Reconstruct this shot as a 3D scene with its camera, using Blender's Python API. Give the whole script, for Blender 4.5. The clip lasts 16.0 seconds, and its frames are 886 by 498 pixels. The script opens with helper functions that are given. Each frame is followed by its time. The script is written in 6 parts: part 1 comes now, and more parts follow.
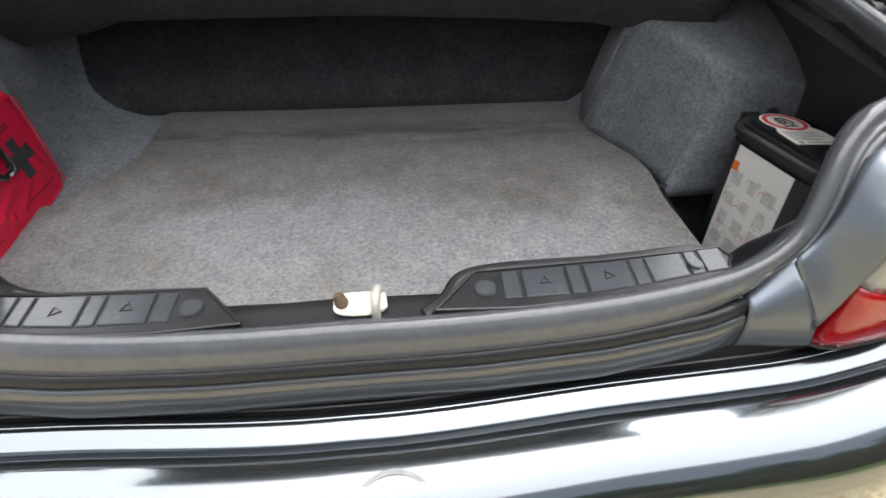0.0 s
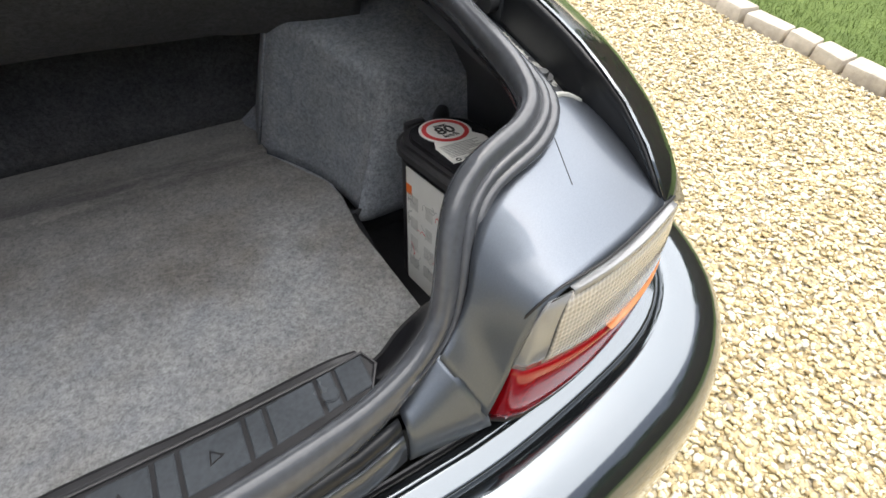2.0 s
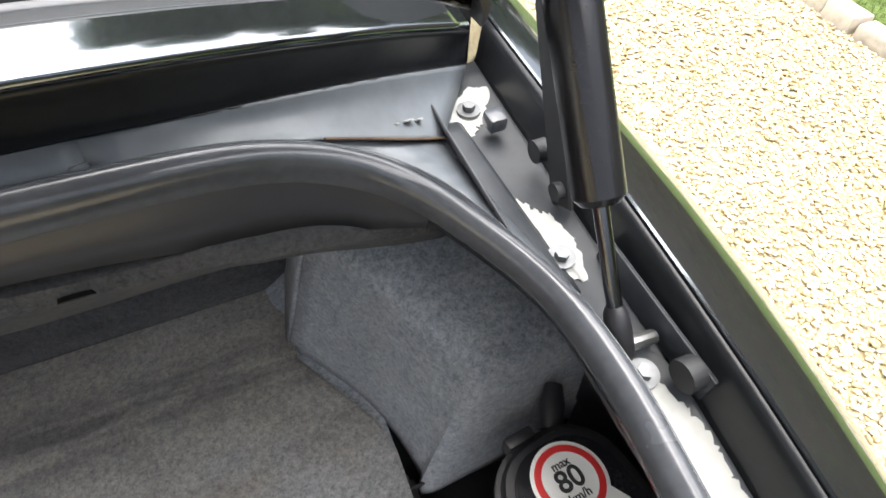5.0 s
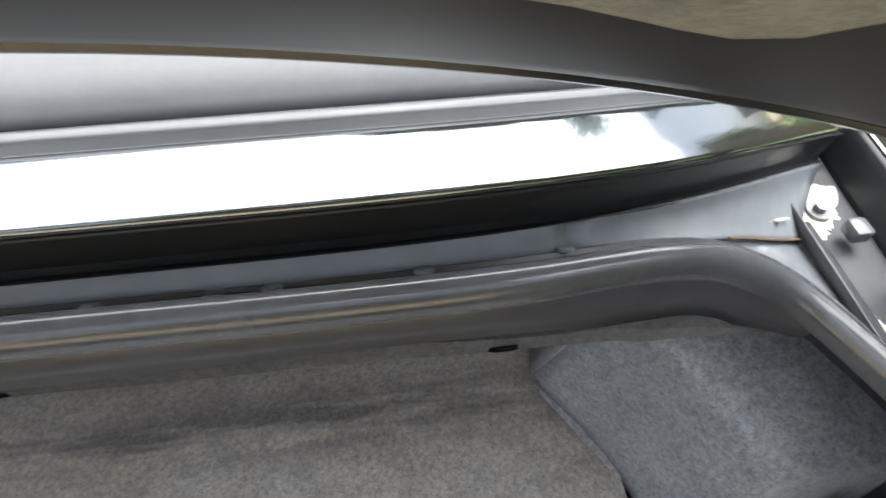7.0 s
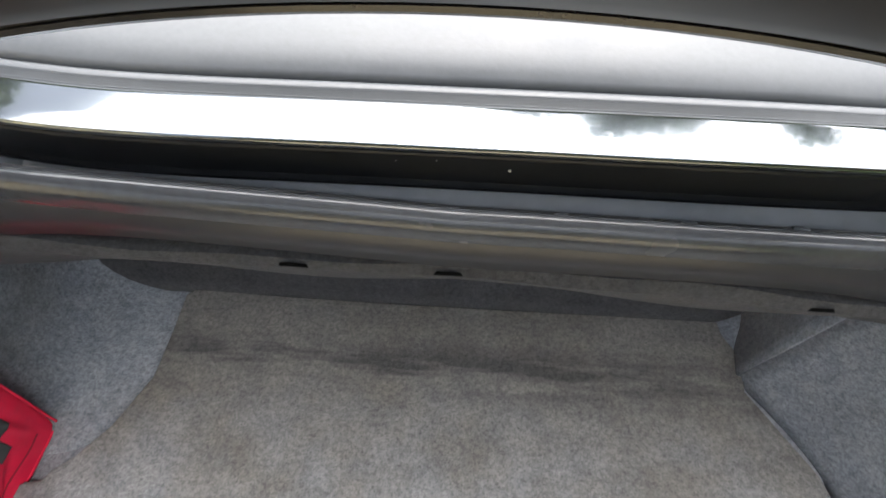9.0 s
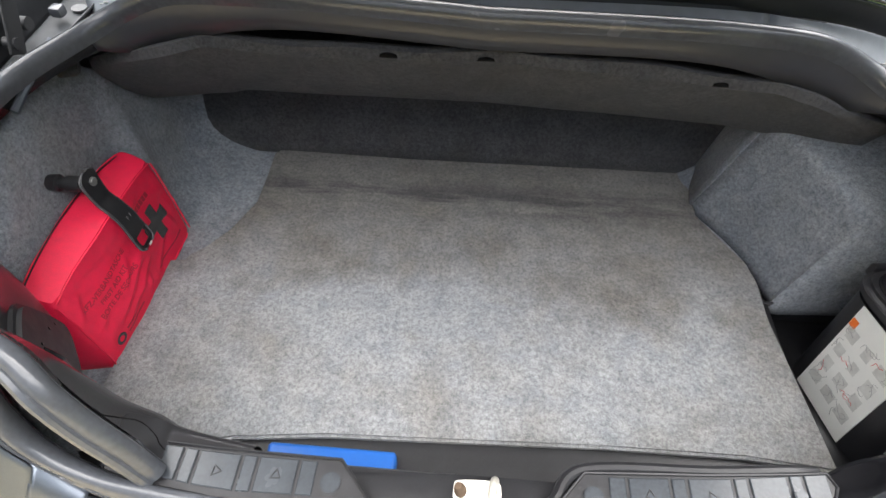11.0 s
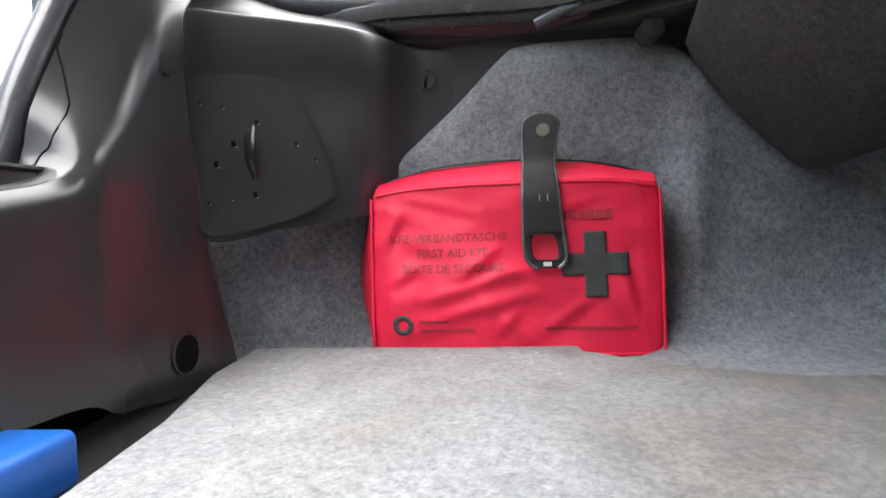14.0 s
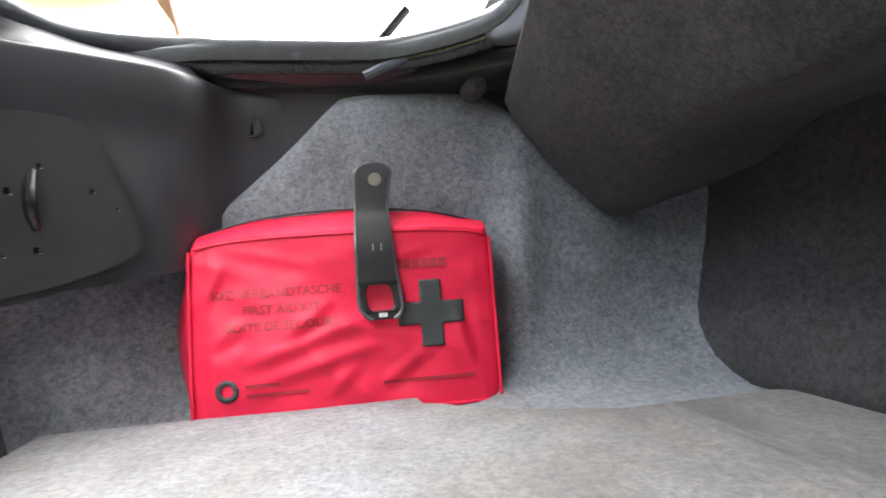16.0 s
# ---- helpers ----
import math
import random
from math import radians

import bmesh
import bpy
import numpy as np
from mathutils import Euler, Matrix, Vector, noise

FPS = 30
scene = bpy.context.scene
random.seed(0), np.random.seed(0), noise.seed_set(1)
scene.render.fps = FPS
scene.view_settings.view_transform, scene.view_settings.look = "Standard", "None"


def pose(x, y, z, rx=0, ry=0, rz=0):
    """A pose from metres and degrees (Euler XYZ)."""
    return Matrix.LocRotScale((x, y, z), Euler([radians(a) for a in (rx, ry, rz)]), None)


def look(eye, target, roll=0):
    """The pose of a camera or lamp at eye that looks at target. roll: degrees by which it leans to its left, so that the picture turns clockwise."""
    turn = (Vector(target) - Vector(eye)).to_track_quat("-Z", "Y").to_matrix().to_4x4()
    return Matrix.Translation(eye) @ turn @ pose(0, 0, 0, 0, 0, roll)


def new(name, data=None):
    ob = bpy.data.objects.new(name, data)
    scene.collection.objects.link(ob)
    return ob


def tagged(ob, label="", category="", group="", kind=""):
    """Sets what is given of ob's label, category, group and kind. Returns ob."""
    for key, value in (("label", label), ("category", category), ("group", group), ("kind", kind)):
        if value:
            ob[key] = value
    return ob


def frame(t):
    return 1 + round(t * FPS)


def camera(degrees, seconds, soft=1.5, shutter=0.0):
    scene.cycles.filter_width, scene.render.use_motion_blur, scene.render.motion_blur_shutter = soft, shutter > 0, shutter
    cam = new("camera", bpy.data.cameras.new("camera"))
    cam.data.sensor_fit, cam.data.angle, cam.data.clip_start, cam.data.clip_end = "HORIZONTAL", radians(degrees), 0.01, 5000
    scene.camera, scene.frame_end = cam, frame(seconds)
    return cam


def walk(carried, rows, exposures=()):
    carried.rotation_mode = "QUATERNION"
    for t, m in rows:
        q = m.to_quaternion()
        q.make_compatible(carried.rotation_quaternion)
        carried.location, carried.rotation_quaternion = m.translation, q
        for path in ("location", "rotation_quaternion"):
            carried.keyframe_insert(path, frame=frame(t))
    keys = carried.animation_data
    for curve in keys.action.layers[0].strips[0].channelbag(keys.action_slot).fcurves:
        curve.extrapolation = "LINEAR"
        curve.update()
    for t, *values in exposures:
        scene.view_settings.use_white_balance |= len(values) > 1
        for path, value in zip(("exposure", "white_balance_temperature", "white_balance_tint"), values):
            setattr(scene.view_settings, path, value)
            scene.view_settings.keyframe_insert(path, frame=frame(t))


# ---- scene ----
cam = camera(77.0, 16.0, shutter=0.2)
PATH = [
    (0, (0.0753, -0.3860, 1.0677), (0.1213, 0.3542, 0.3968), -0.02),
    (0.5, (0.1274, -0.3895, 1.0704), (0.2717, 0.3307, 0.3918), 0.79),
    (1, (0.1886, -0.3619, 1.0638), (0.4255, 0.3300, 0.3818), 1.31),
    (1.5, (0.2579, -0.3008, 1.0683), (0.5558, 0.3495, 0.3694), 1.52),
    (2, (0.3304, -0.2227, 1.0792), (0.6560, 0.3776, 0.3487), 1.67),
    (2.5, (0.3736, -0.1397, 1.0896), (0.6908, 0.4129, 0.3189), 2.11),
    (3, (0.3909, -0.0701, 1.1056), (0.7022, 0.4626, 0.3186), 2.45),
    (3.5, (0.4059, 0.0018, 1.1259), (0.7115, 0.5310, 0.3343), 2.71),
    (4, (0.4343, 0.0882, 1.1347), (0.7300, 0.6180, 0.3397), 2.97),
    (4.2, (0.4419, 0.1205, 1.1374), (0.7328, 0.6519, 0.3419), 2.98),
    (5.25, (0.4511, 0.2726, 1.1571), (0.7020, 0.8023, 0.3469), 3.74),
    (6.3, (0.3904, 0.3447, 1.1768), (0.6023, 0.8696, 0.3524), 4.50),
    (6.5, (0.3542, 0.3481, 1.1803), (0.5346, 0.8829, 0.3549), 3.72),
    (7, (0.2503, 0.3319, 1.2005), (0.3431, 0.9070, 0.3877), 1.51),
    (7.5, (0.1384, 0.3093, 1.2164), (0.1573, 0.9089, 0.4163), 0.47),
    (8, (0.0510, 0.2955, 1.2109), (0.0339, 0.9147, 0.4259), 0.27),
    (8.5, (0.0257, 0.2796, 1.2169), (-0.0111, 0.9086, 0.4403), 0.19),
    (9, (0.0116, 0.2127, 1.2525), (-0.0297, 0.8355, 0.4711), 0.29),
    (9.5, (-0.0116, 0.0338, 1.3135), (-0.0460, 0.6518, 0.5281), 0.63),
    (9.7, (0.0019, -0.0528, 1.3304), (-0.0397, 0.5642, 0.5445), 0.24),
    (10.75, (-0.0045, -0.1938, 1.2988), (-0.0534, 0.4355, 0.5232), 0.30),
    (11.8, (-0.0109, -0.1147, 1.1673), (-0.0673, 0.5266, 0.4021), 0.35),
    (12, (0.0235, -0.0363, 1.0444), (-0.1775, 0.6205, 0.3175), -3.98),
    (12.5, (-0.0318, 0.1354, 0.8473), (-0.6547, 0.6499, 0.2579), -5.12),
    (13, (0.0016, 0.2530, 0.6656), (-0.9376, 0.4531, 0.3866), -5.24),
    (13.5, (0.0104, 0.2857, 0.6324), (-0.9757, 0.2842, 0.4665), -3.42),
    (14, (0.0181, 0.3093, 0.6276), (-0.9760, 0.2115, 0.5824), -2.05),
    (14.5, (0.0206, 0.3417, 0.6159), (-0.9709, 0.2120, 0.6233), -1.81),
    (15, (0.0169, 0.3502, 0.6085), (-0.9762, 0.2385, 0.6437), -1.92),
    (15.5, (0.0147, 0.3354, 0.6196), (-0.9841, 0.3109, 0.6622), -2.46),
    (16, (0.0016, 0.3268, 0.6266), (-0.9833, 0.4969, 0.6584), -3.82),
]
EXPOSURES = [(0, 2.0), (1.0, 1.75), (2.5, 1.65), (4.2, 1.95), (6.3, 2.7), (8.0, 2.65), (9.7, 2.6), (11.8, 2.45), (13.0, 3.0), (14.5, 3.3), (16.0, 3.6)]
walk(cam, [(t, look(eye, target, roll)) for t, eye, target, roll in PATH], EXPOSURES)

# ---- sky and sun: bright, thinly clouded day, sun almost overhead ----
SUN_EL, SUN_AZ = 76.0, 24.0
world = bpy.data.worlds.new("sky")
scene.world = world
world.use_nodes = True
wn = world.node_tree.nodes
sky = wn.new("ShaderNodeTexSky")
sky.sky_type = "NISHITA"
sky.sun_disc = False
sky.sun_elevation, sky.sun_rotation = radians(SUN_EL), radians(SUN_AZ)
sky.dust_density, sky.air_density, sky.ozone_density = 4.5, 1.0, 1.0
wn["Background"].inputs["Strength"].default_value = 0.085
haze = wn.new("ShaderNodeHueSaturation")
haze.inputs["Saturation"].default_value = 0.45
world.node_tree.links.new(sky.outputs[0], haze.inputs["Color"])
world.node_tree.links.new(haze.outputs[0], wn["Background"].inputs["Color"])
sun = new("sun", bpy.data.lights.new("sun", "SUN"))
sun.data.energy, sun.data.angle, sun.data.color = 2.4, radians(110), (1.0, 0.975, 0.945)
sun.matrix_world = look((0, 0, 8), Vector((0, 0, 8)) - Vector((math.sin(radians(SUN_AZ)) * math.cos(radians(SUN_EL)), math.cos(radians(SUN_AZ)) * math.cos(radians(SUN_EL)), math.sin(radians(SUN_EL)))))

GROUND = -0.15


# ---- materials ----
def material(name, build):
    m = bpy.data.materials.new(name)
    m.use_nodes = True
    nt = m.node_tree
    b = nt.nodes["Principled BSDF"]
    build(nt, b)
    return m


def node(nt, kind, **inputs):
    n = nt.nodes.new(kind)
    for k, v in inputs.items():
        if k in n.inputs:
            n.inputs[k].default_value = v
    return n


def coords(nt, scale=(1, 1, 1)):
    tc = nt.nodes.new("ShaderNodeTexCoord")
    mp = nt.nodes.new("ShaderNodeMapping")
    mp.inputs["Scale"].default_value = scale
    nt.links.new(tc.outputs["Object"], mp.inputs[0])
    return mp.outputs[0]


def noise_of(nt, vec, scale, detail=4.0, rough=0.55):
    n = node(nt, "ShaderNodeTexNoise", Scale=scale, Detail=detail, Roughness=rough)
    nt.links.new(vec, n.inputs["Vector"])
    return n.outputs["Fac"]


def ramp(nt, fac, stops):
    r = nt.nodes.new("ShaderNodeValToRGB")
    e = r.color_ramp.elements
    while len(e) < len(stops):
        e.new(0.5)
    for el, (p, c) in zip(e, stops):
        el.position, el.color = p, (*c, 1)
    nt.links.new(fac, r.inputs[0])
    return r.outputs["Color"]


def grey(v):
    return (v, v, v)


def mixc(nt, fac, a, b, kind="MIX"):
    m = nt.nodes.new("ShaderNodeMix")
    m.data_type, m.blend_type = "RGBA", kind
    for sock, v in ((m.inputs[0], fac), (m.inputs[6], a), (m.inputs[7], b)):
        if hasattr(v, "links"):
            nt.links.new(v, sock)
        elif isinstance(v, tuple):
            sock.default_value = (*v, 1)
        else:
            sock.default_value = v
    return m.outputs[2]


def bump(nt, b, height, strength, distance, socket="Normal"):
    n = node(nt, "ShaderNodeBump", Strength=strength, Distance=distance)
    nt.links.new(height, n.inputs["Height"])
    nt.links.new(n.outputs[0], b.inputs[socket])
    return n


def setp(b, **kw):
    for k, v in kw.items():
        b.inputs[k.replace("_", " ")].default_value = (*v, 1) if isinstance(v, tuple) else v


def plain(name, color, rough=0.5, metal=0.0, coat=0.0, vary=0.25, grain=60.0, relief=0.1, depth=0.001, spec=0.5):
    def build(nt, b):
        v = coords(nt)
        n1, n2 = noise_of(nt, v, grain), noise_of(nt, v, grain / 9.0, 3.0)
        lo, hi = tuple(c * (1 - vary) for c in color), tuple(min(1, c * (1 + vary)) for c in color)
        nt.links.new(mixc(nt, 0.5, ramp(nt, n1, [(0.3, lo), (0.7, hi)]), ramp(nt, n2, [(0.3, lo), (0.7, hi)])), b.inputs["Base Color"])
        r = ramp(nt, n2, [(0.3, grey(max(0.02, rough * 0.85))), (0.7, grey(min(1, rough * 1.15)))])
        nt.links.new(r, b.inputs["Roughness"])
        setp(b, Metallic=metal, Coat_Weight=coat, Coat_Roughness=0.03, Specular_IOR_Level=spec)
        if relief:
            bump(nt, b, n1, relief, depth)
    return material(name, build)


def carpet(name, dark, light, stain, stain_amount=0.5, worn=False, sheen=0.25):
    """Needle felt: mottled fibres in two greys, with brownish worn patches."""
    def build(nt, b):
        v = coords(nt)
        warp = node(nt, "ShaderNodeTexNoise", Scale=170.0, Detail=2.0)
        nt.links.new(v, warp.inputs["Vector"])
        add = nt.nodes.new("ShaderNodeVectorMath")
        add.operation = "MULTIPLY_ADD"
        nt.links.new(warp.outputs["Color"], add.inputs[0])
        add.inputs[1].default_value = (0.007, 0.007, 0.007)
        nt.links.new(v, add.inputs[2])
        fibre = noise_of(nt, add.outputs[0], 380.0, 5.0, 0.72)
        clump = noise_of(nt, v, 150.0, 3.0)
        blotch = noise_of(nt, v, 7.0, 5.0, 0.6)
        base = ramp(nt, fibre, [(0.33, dark), (0.5, tuple((a + c) / 2 for a, c in zip(dark, light))), (0.68, light)])
        base = mixc(nt, 0.35, base, ramp(nt, clump, [(0.35, dark), (0.65, light)]))
        amount = ramp(nt, blotch, [(0.45, grey(0.0)), (0.7, grey(stain_amount))])
        colour = mixc(nt, amount, base, stain, "MULTIPLY")
        colour = mixc(nt, 1.0, colour, ramp(nt, noise_of(nt, v, 26.0, 4.0, 0.6), [(0.32, (0.74, 0.76, 0.80)), (0.66, grey(1.0))]), "MULTIPLY")
        if worn:
            # trodden brown with shade painted in towards the front, and long dark smudges
            sep = nt.nodes.new("ShaderNodeSeparateXYZ")
            nt.links.new(v, sep.inputs[0])
            wob = node(nt, "ShaderNodeMath")
            wob.operation = "MULTIPLY_ADD"
            nt.links.new(blotch, wob.inputs[0])
            wob.inputs[1].default_value = 0.30
            nt.links.new(sep.outputs["Y"], wob.inputs[2])
            colour = mixc(nt, ramp(nt, wob.outputs[0], [(0.47, grey(0.0)), (0.53, grey(0.5)), (0.68, grey(1.0))]), colour, (0.62, 0.575, 0.51), "MULTIPLY")
            streak = noise_of(nt, coords(nt, (3.5, 26.0, 1.0)), 1.0, 3.0, 0.6)
            near = ramp(nt, sep.outputs["Y"], [(0.52, grey(0.0)), (0.585, grey(1.0)), (0.60, grey(1.0)), (0.64, grey(0.0))])
            colour = mixc(nt, mixc(nt, 1.0, near, ramp(nt, streak, [(0.40, grey(0.0)), (0.54, grey(1.0))]), "MULTIPLY"), colour, (0.40, 0.405, 0.43), "MULTIPLY")
        nt.links.new(colour, b.inputs["Base Color"])
        setp(b, Roughness=0.95, Specular_IOR_Level=0.15, Sheen_Weight=sheen, Sheen_Roughness=0.6)
        bump(nt, b, fibre, 0.55, 0.002)
    return material(name, build)


def paint(name, color, rough=0.28, metal=0.7, dust=0.12, coat=1.0):
    """Dark metallic car paint under a clear coat, with faint dust and wavy reflections."""
    def build(nt, b):
        v = coords(nt)
        fine, wide = noise_of(nt, v, 900.0, 2.0), noise_of(nt, v, 9.0, 5.0)
        c = ramp(nt, fine, [(0.3, tuple(k * 0.94 for k in color)), (0.7, tuple(k * 1.07 for k in color))])
        nt.links.new(mixc(nt, ramp(nt, wide, [(0.45, grey(0.0)), (0.75, grey(dust))]), c, (0.22, 0.21, 0.19)), b.inputs["Base Color"])
        nt.links.new(ramp(nt, wide, [(0.35, grey(0.02)), (0.8, grey(0.10))]), b.inputs["Coat Roughness"])
        setp(b, Metallic=metal, Roughness=rough, Coat_Weight=coat)
        bump(nt, b, noise_of(nt, v, 14.0, 1.0), 0.05, 0.002, "Coat Normal")
    return material(name, build)


M_PAINT = paint("grey_metallic_paint", (0.115, 0.131, 0.146), 0.12, 0.92, 0.04)
M_PAINT_DUSTY = paint("dusty_grey_metallic_paint", (0.128, 0.147, 0.176), 0.44, 0.80, 0.06, 0.35)
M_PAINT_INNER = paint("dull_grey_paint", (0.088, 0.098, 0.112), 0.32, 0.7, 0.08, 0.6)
M_MATT = plain("grey_matt_paint", (0.135, 0.150, 0.166), 0.36, vary=0.2, grain=50, relief=0.03)
M_GUTTER = plain("dark_unpolished_paint", (0.036, 0.040, 0.045), 0.42, vary=0.25, grain=70, relief=0.03, spec=0.30)
# body paint made near-black: shade and dark reflections put into the colour
M_SHADE_PAINT = plain("shade_black_paint", (0.014, 0.015, 0.017), 0.34, vary=0.3, grain=90, relief=0.05, spec=0.3)
M_RUBBER = plain("seal_rubber", (0.066, 0.071, 0.080), 0.24, coat=0.2, vary=0.2, grain=120, relief=0.05)
M_PLASTIC = plain("black_plastic", (0.016, 0.016, 0.018), 0.42, vary=0.3, grain=500, relief=0.2, depth=0.0006)
M_PAD = plain("grey_tread_plastic", (0.050, 0.056, 0.063), 0.24, vary=0.25, grain=260, relief=0.15, depth=0.0006)
M_FADED = plain("faded_print", (0.36, 0.017, 0.034), 0.6, vary=0.3, grain=300)
M_SHINY = plain("smooth_black_plastic", (0.012, 0.012, 0.014), 0.22, vary=0.3, grain=300, relief=0.03)
M_SKIRT = plain("smooth_dark_panel", (0.040, 0.041, 0.047), 0.36, vary=0.15, grain=40, relief=0.02)
M_HOLE = plain("dark_hole", (0.004, 0.004, 0.004), 0.9, vary=0.2, relief=0, spec=0.1)
M_LID = plain("satin_dark_lid_panel", (0.014, 0.0120, 0.0108), 0.48, vary=0.3, grain=25, relief=0.05, spec=0.3)
M_MOULD = plain("satin_black_moulding", (0.030, 0.0295, 0.032), 0.21, vary=0.12, grain=14, relief=0.02, depth=0.0006)
M_DARK = plain("shaded_metal", (0.02, 0.021, 0.023), 0.6, vary=0.3)
M_FLOOR = carpet("light_grey_felt", (0.112, 0.115, 0.118), (0.41, 0.416, 0.42), (0.74, 0.69, 0.62), 0.8, True)
M_TRIM = carpet("blue_grey_felt", (0.088, 0.099, 0.115), (0.36, 0.382, 0.41), (0.7, 0.66, 0.6), 0.6)
# dark felt, with shade under the shelf put into its colour as well
M_FLAP = carpet("shaded_dark_felt", (0.022, 0.0225, 0.024), (0.100, 0.099, 0.100), (0.7, 0.66, 0.6), 0.6, sheen=0.1)
M_LINING = carpet("grey_lid_felt", (0.05, 0.05, 0.045), (0.20, 0.20, 0.185), (0.7, 0.66, 0.6), 0.6)
M_VINYL = plain("grey_vinyl", (0.062, 0.067, 0.074), 0.42, vary=0.12, grain=160, relief=0.12, depth=0.001)
M_STRAPEDGE = plain("pale_rubber_edge", (0.10, 0.10, 0.105), 0.25, vary=0.3, grain=300, relief=0.03)
M_STEEL = plain("bright_steel", (0.55, 0.55, 0.54), 0.3, 1.0, vary=0.2, grain=120)
M_ZINC = plain("yellowed_zinc", (0.58, 0.56, 0.50), 0.48, 0.4, vary=0.25, grain=50)
M_BOLT = plain("dull_bolt_steel", (0.16, 0.165, 0.17), 0.42, 0.7, vary=0.3, grain=120)
M_ROD = plain("dark_chromed_rod", (0.12, 0.12, 0.13), 0.18, 1.0, vary=0.1, grain=80)
M_PRIMER = plain("bare_grey_primer", (0.37, 0.375, 0.35), 0.55, vary=0.15, grain=90)
M_RUST = plain("rusty_sealer", (0.10, 0.065, 0.040), 0.8, vary=0.4, grain=200)
M_RED = plain("red_nylon_cloth", (0.78, 0.012, 0.060), 0.55, vary=0.12, grain=700, relief=0.3, depth=0.0006)
M_PRINT = plain("dark_grey_print", (0.05, 0.055, 0.055), 0.6, vary=0.2)
M_WHITE = plain("white_label_paper", (0.74, 0.74, 0.70), 0.4, vary=0.06, grain=40, relief=0.02)
M_SIGNRED = plain("label_red", (0.55, 0.03, 0.03), 0.4, vary=0.1)
M_INK = plain("label_ink", (0.03, 0.03, 0.03), 0.5, vary=0.1)
M_PALEINK = plain("faded_label_drawing", (0.50, 0.50, 0.47), 0.5, vary=0.3)
M_GREYINK = plain("label_grey_ink", (0.3, 0.3, 0.29), 0.5, vary=0.3)
M_ORANGE = plain("label_orange", (0.75, 0.16, 0.02), 0.45, vary=0.1)
M_BLUE = plain("blue_plastic", (0.008, 0.11, 0.44), 0.4, vary=0.1)
M_CHROME = plain("chrome", (0.75, 0.75, 0.75), 0.12, 1.0, vary=0.08)
M_STONE = plain("sandstone_edging", (0.42, 0.38, 0.32), 0.85, vary=0.3, grain=25, relief=0.6, depth=0.01)
M_WALLSTONE = plain("cream_house_wall", (0.78, 0.69, 0.46), 0.85, vary=0.15, grain=12, relief=0.4, depth=0.01)
M_WOOD = plain("weathered_timber", (0.3, 0.19, 0.09), 0.7, vary=0.3, grain=20, relief=0.4)
M_ROOF = plain("brown_roof_tiles", (0.16, 0.10, 0.075), 0.85, vary=0.3, grain=6)
M_BARK = plain("tree_bark", (0.10, 0.075, 0.05), 0.9, vary=0.35, grain=20, relief=0.6, depth=0.01)


def foliage(name, a, c):
    def build(nt, b):
        g = nt.nodes.new("ShaderNodeNewGeometry")
        nt.links.new(ramp(nt, g.outputs["Random Per Island"], [(0.0, a), (1.0, c)]), b.inputs["Base Color"])
        setp(b, Roughness=0.6)
    return material(name, build)


M_LEAF = foliage("tree_leaves", (0.03, 0.06, 0.015), (0.09, 0.14, 0.03))
M_HEDGE = foliage("hedge_leaves", (0.035, 0.07, 0.015), (0.10, 0.16, 0.03))
M_GRASS = foliage("grass_blades", (0.06, 0.105, 0.018), (0.15, 0.20, 0.045))


def gravel_pebbles(nt, b):
    g = nt.nodes.new("ShaderNodeNewGeometry")
    c = ramp(nt, g.outputs["Random Per Island"], [(0.0, (0.36, 0.28, 0.15)), (0.2, (0.52, 0.42, 0.23)), (0.45, (0.63, 0.54, 0.33)), (0.7, (0.70, 0.63, 0.44)), (0.93, (0.76, 0.73, 0.62)), (1.0, (0.34, 0.31, 0.26))])
    n = noise_of(nt, coords(nt), 220.0, 3.0)
    nt.links.new(mixc(nt, 0.35, c, ramp(nt, n, [(0.3, (0.35, 0.3, 0.22)), (0.7, (1, 1, 1))]), "MULTIPLY"), b.inputs["Base Color"])
    setp(b, Roughness=0.75)
    bump(nt, b, n, 0.3, 0.002)


M_GRAVEL = material("gravel_pebbles", gravel_pebbles)


def gravel_bed(nt, b):
    v = coords(nt)
    vo = node(nt, "ShaderNodeTexVoronoi", Scale=55.0)
    nt.links.new(v, vo.inputs["Vector"])
    sep = nt.nodes.new("ShaderNodeSeparateColor")
    nt.links.new(vo.outputs["Color"], sep.inputs[0])
    c = ramp(nt, sep.outputs[0], [(0.0, (0.36, 0.28, 0.15)), (0.4, (0.54, 0.44, 0.25)), (0.8, (0.62, 0.54, 0.36)), (1.0, (0.42, 0.37, 0.28))])
    # cell edges darkened: shade between the stones put into the colour
    gap_shade = ramp(nt, vo.outputs["Distance"], [(0.0, grey(1.0)), (0.55, grey(0.85)), (0.8, grey(0.45))])
    wide = ramp(nt, noise_of(nt, v, 1.2, 4.0), [(0.3, grey(0.82)), (0.7, grey(1.0))])
    nt.links.new(mixc(nt, 1.0, mixc(nt, 1.0, c, gap_shade, "MULTIPLY"), wide, "MULTIPLY"), b.inputs["Base Color"])
    setp(b, Roughness=0.85)
    inv = nt.nodes.new("ShaderNodeMath")
    inv.operation = "SUBTRACT"
    inv.inputs[0].default_value = 1.0
    nt.links.new(vo.outputs["Distance"], inv.inputs[1])
    bump(nt, b, inv.outputs[0], 0.8, 0.012)


M_BED = material("gravel_bed", gravel_bed)



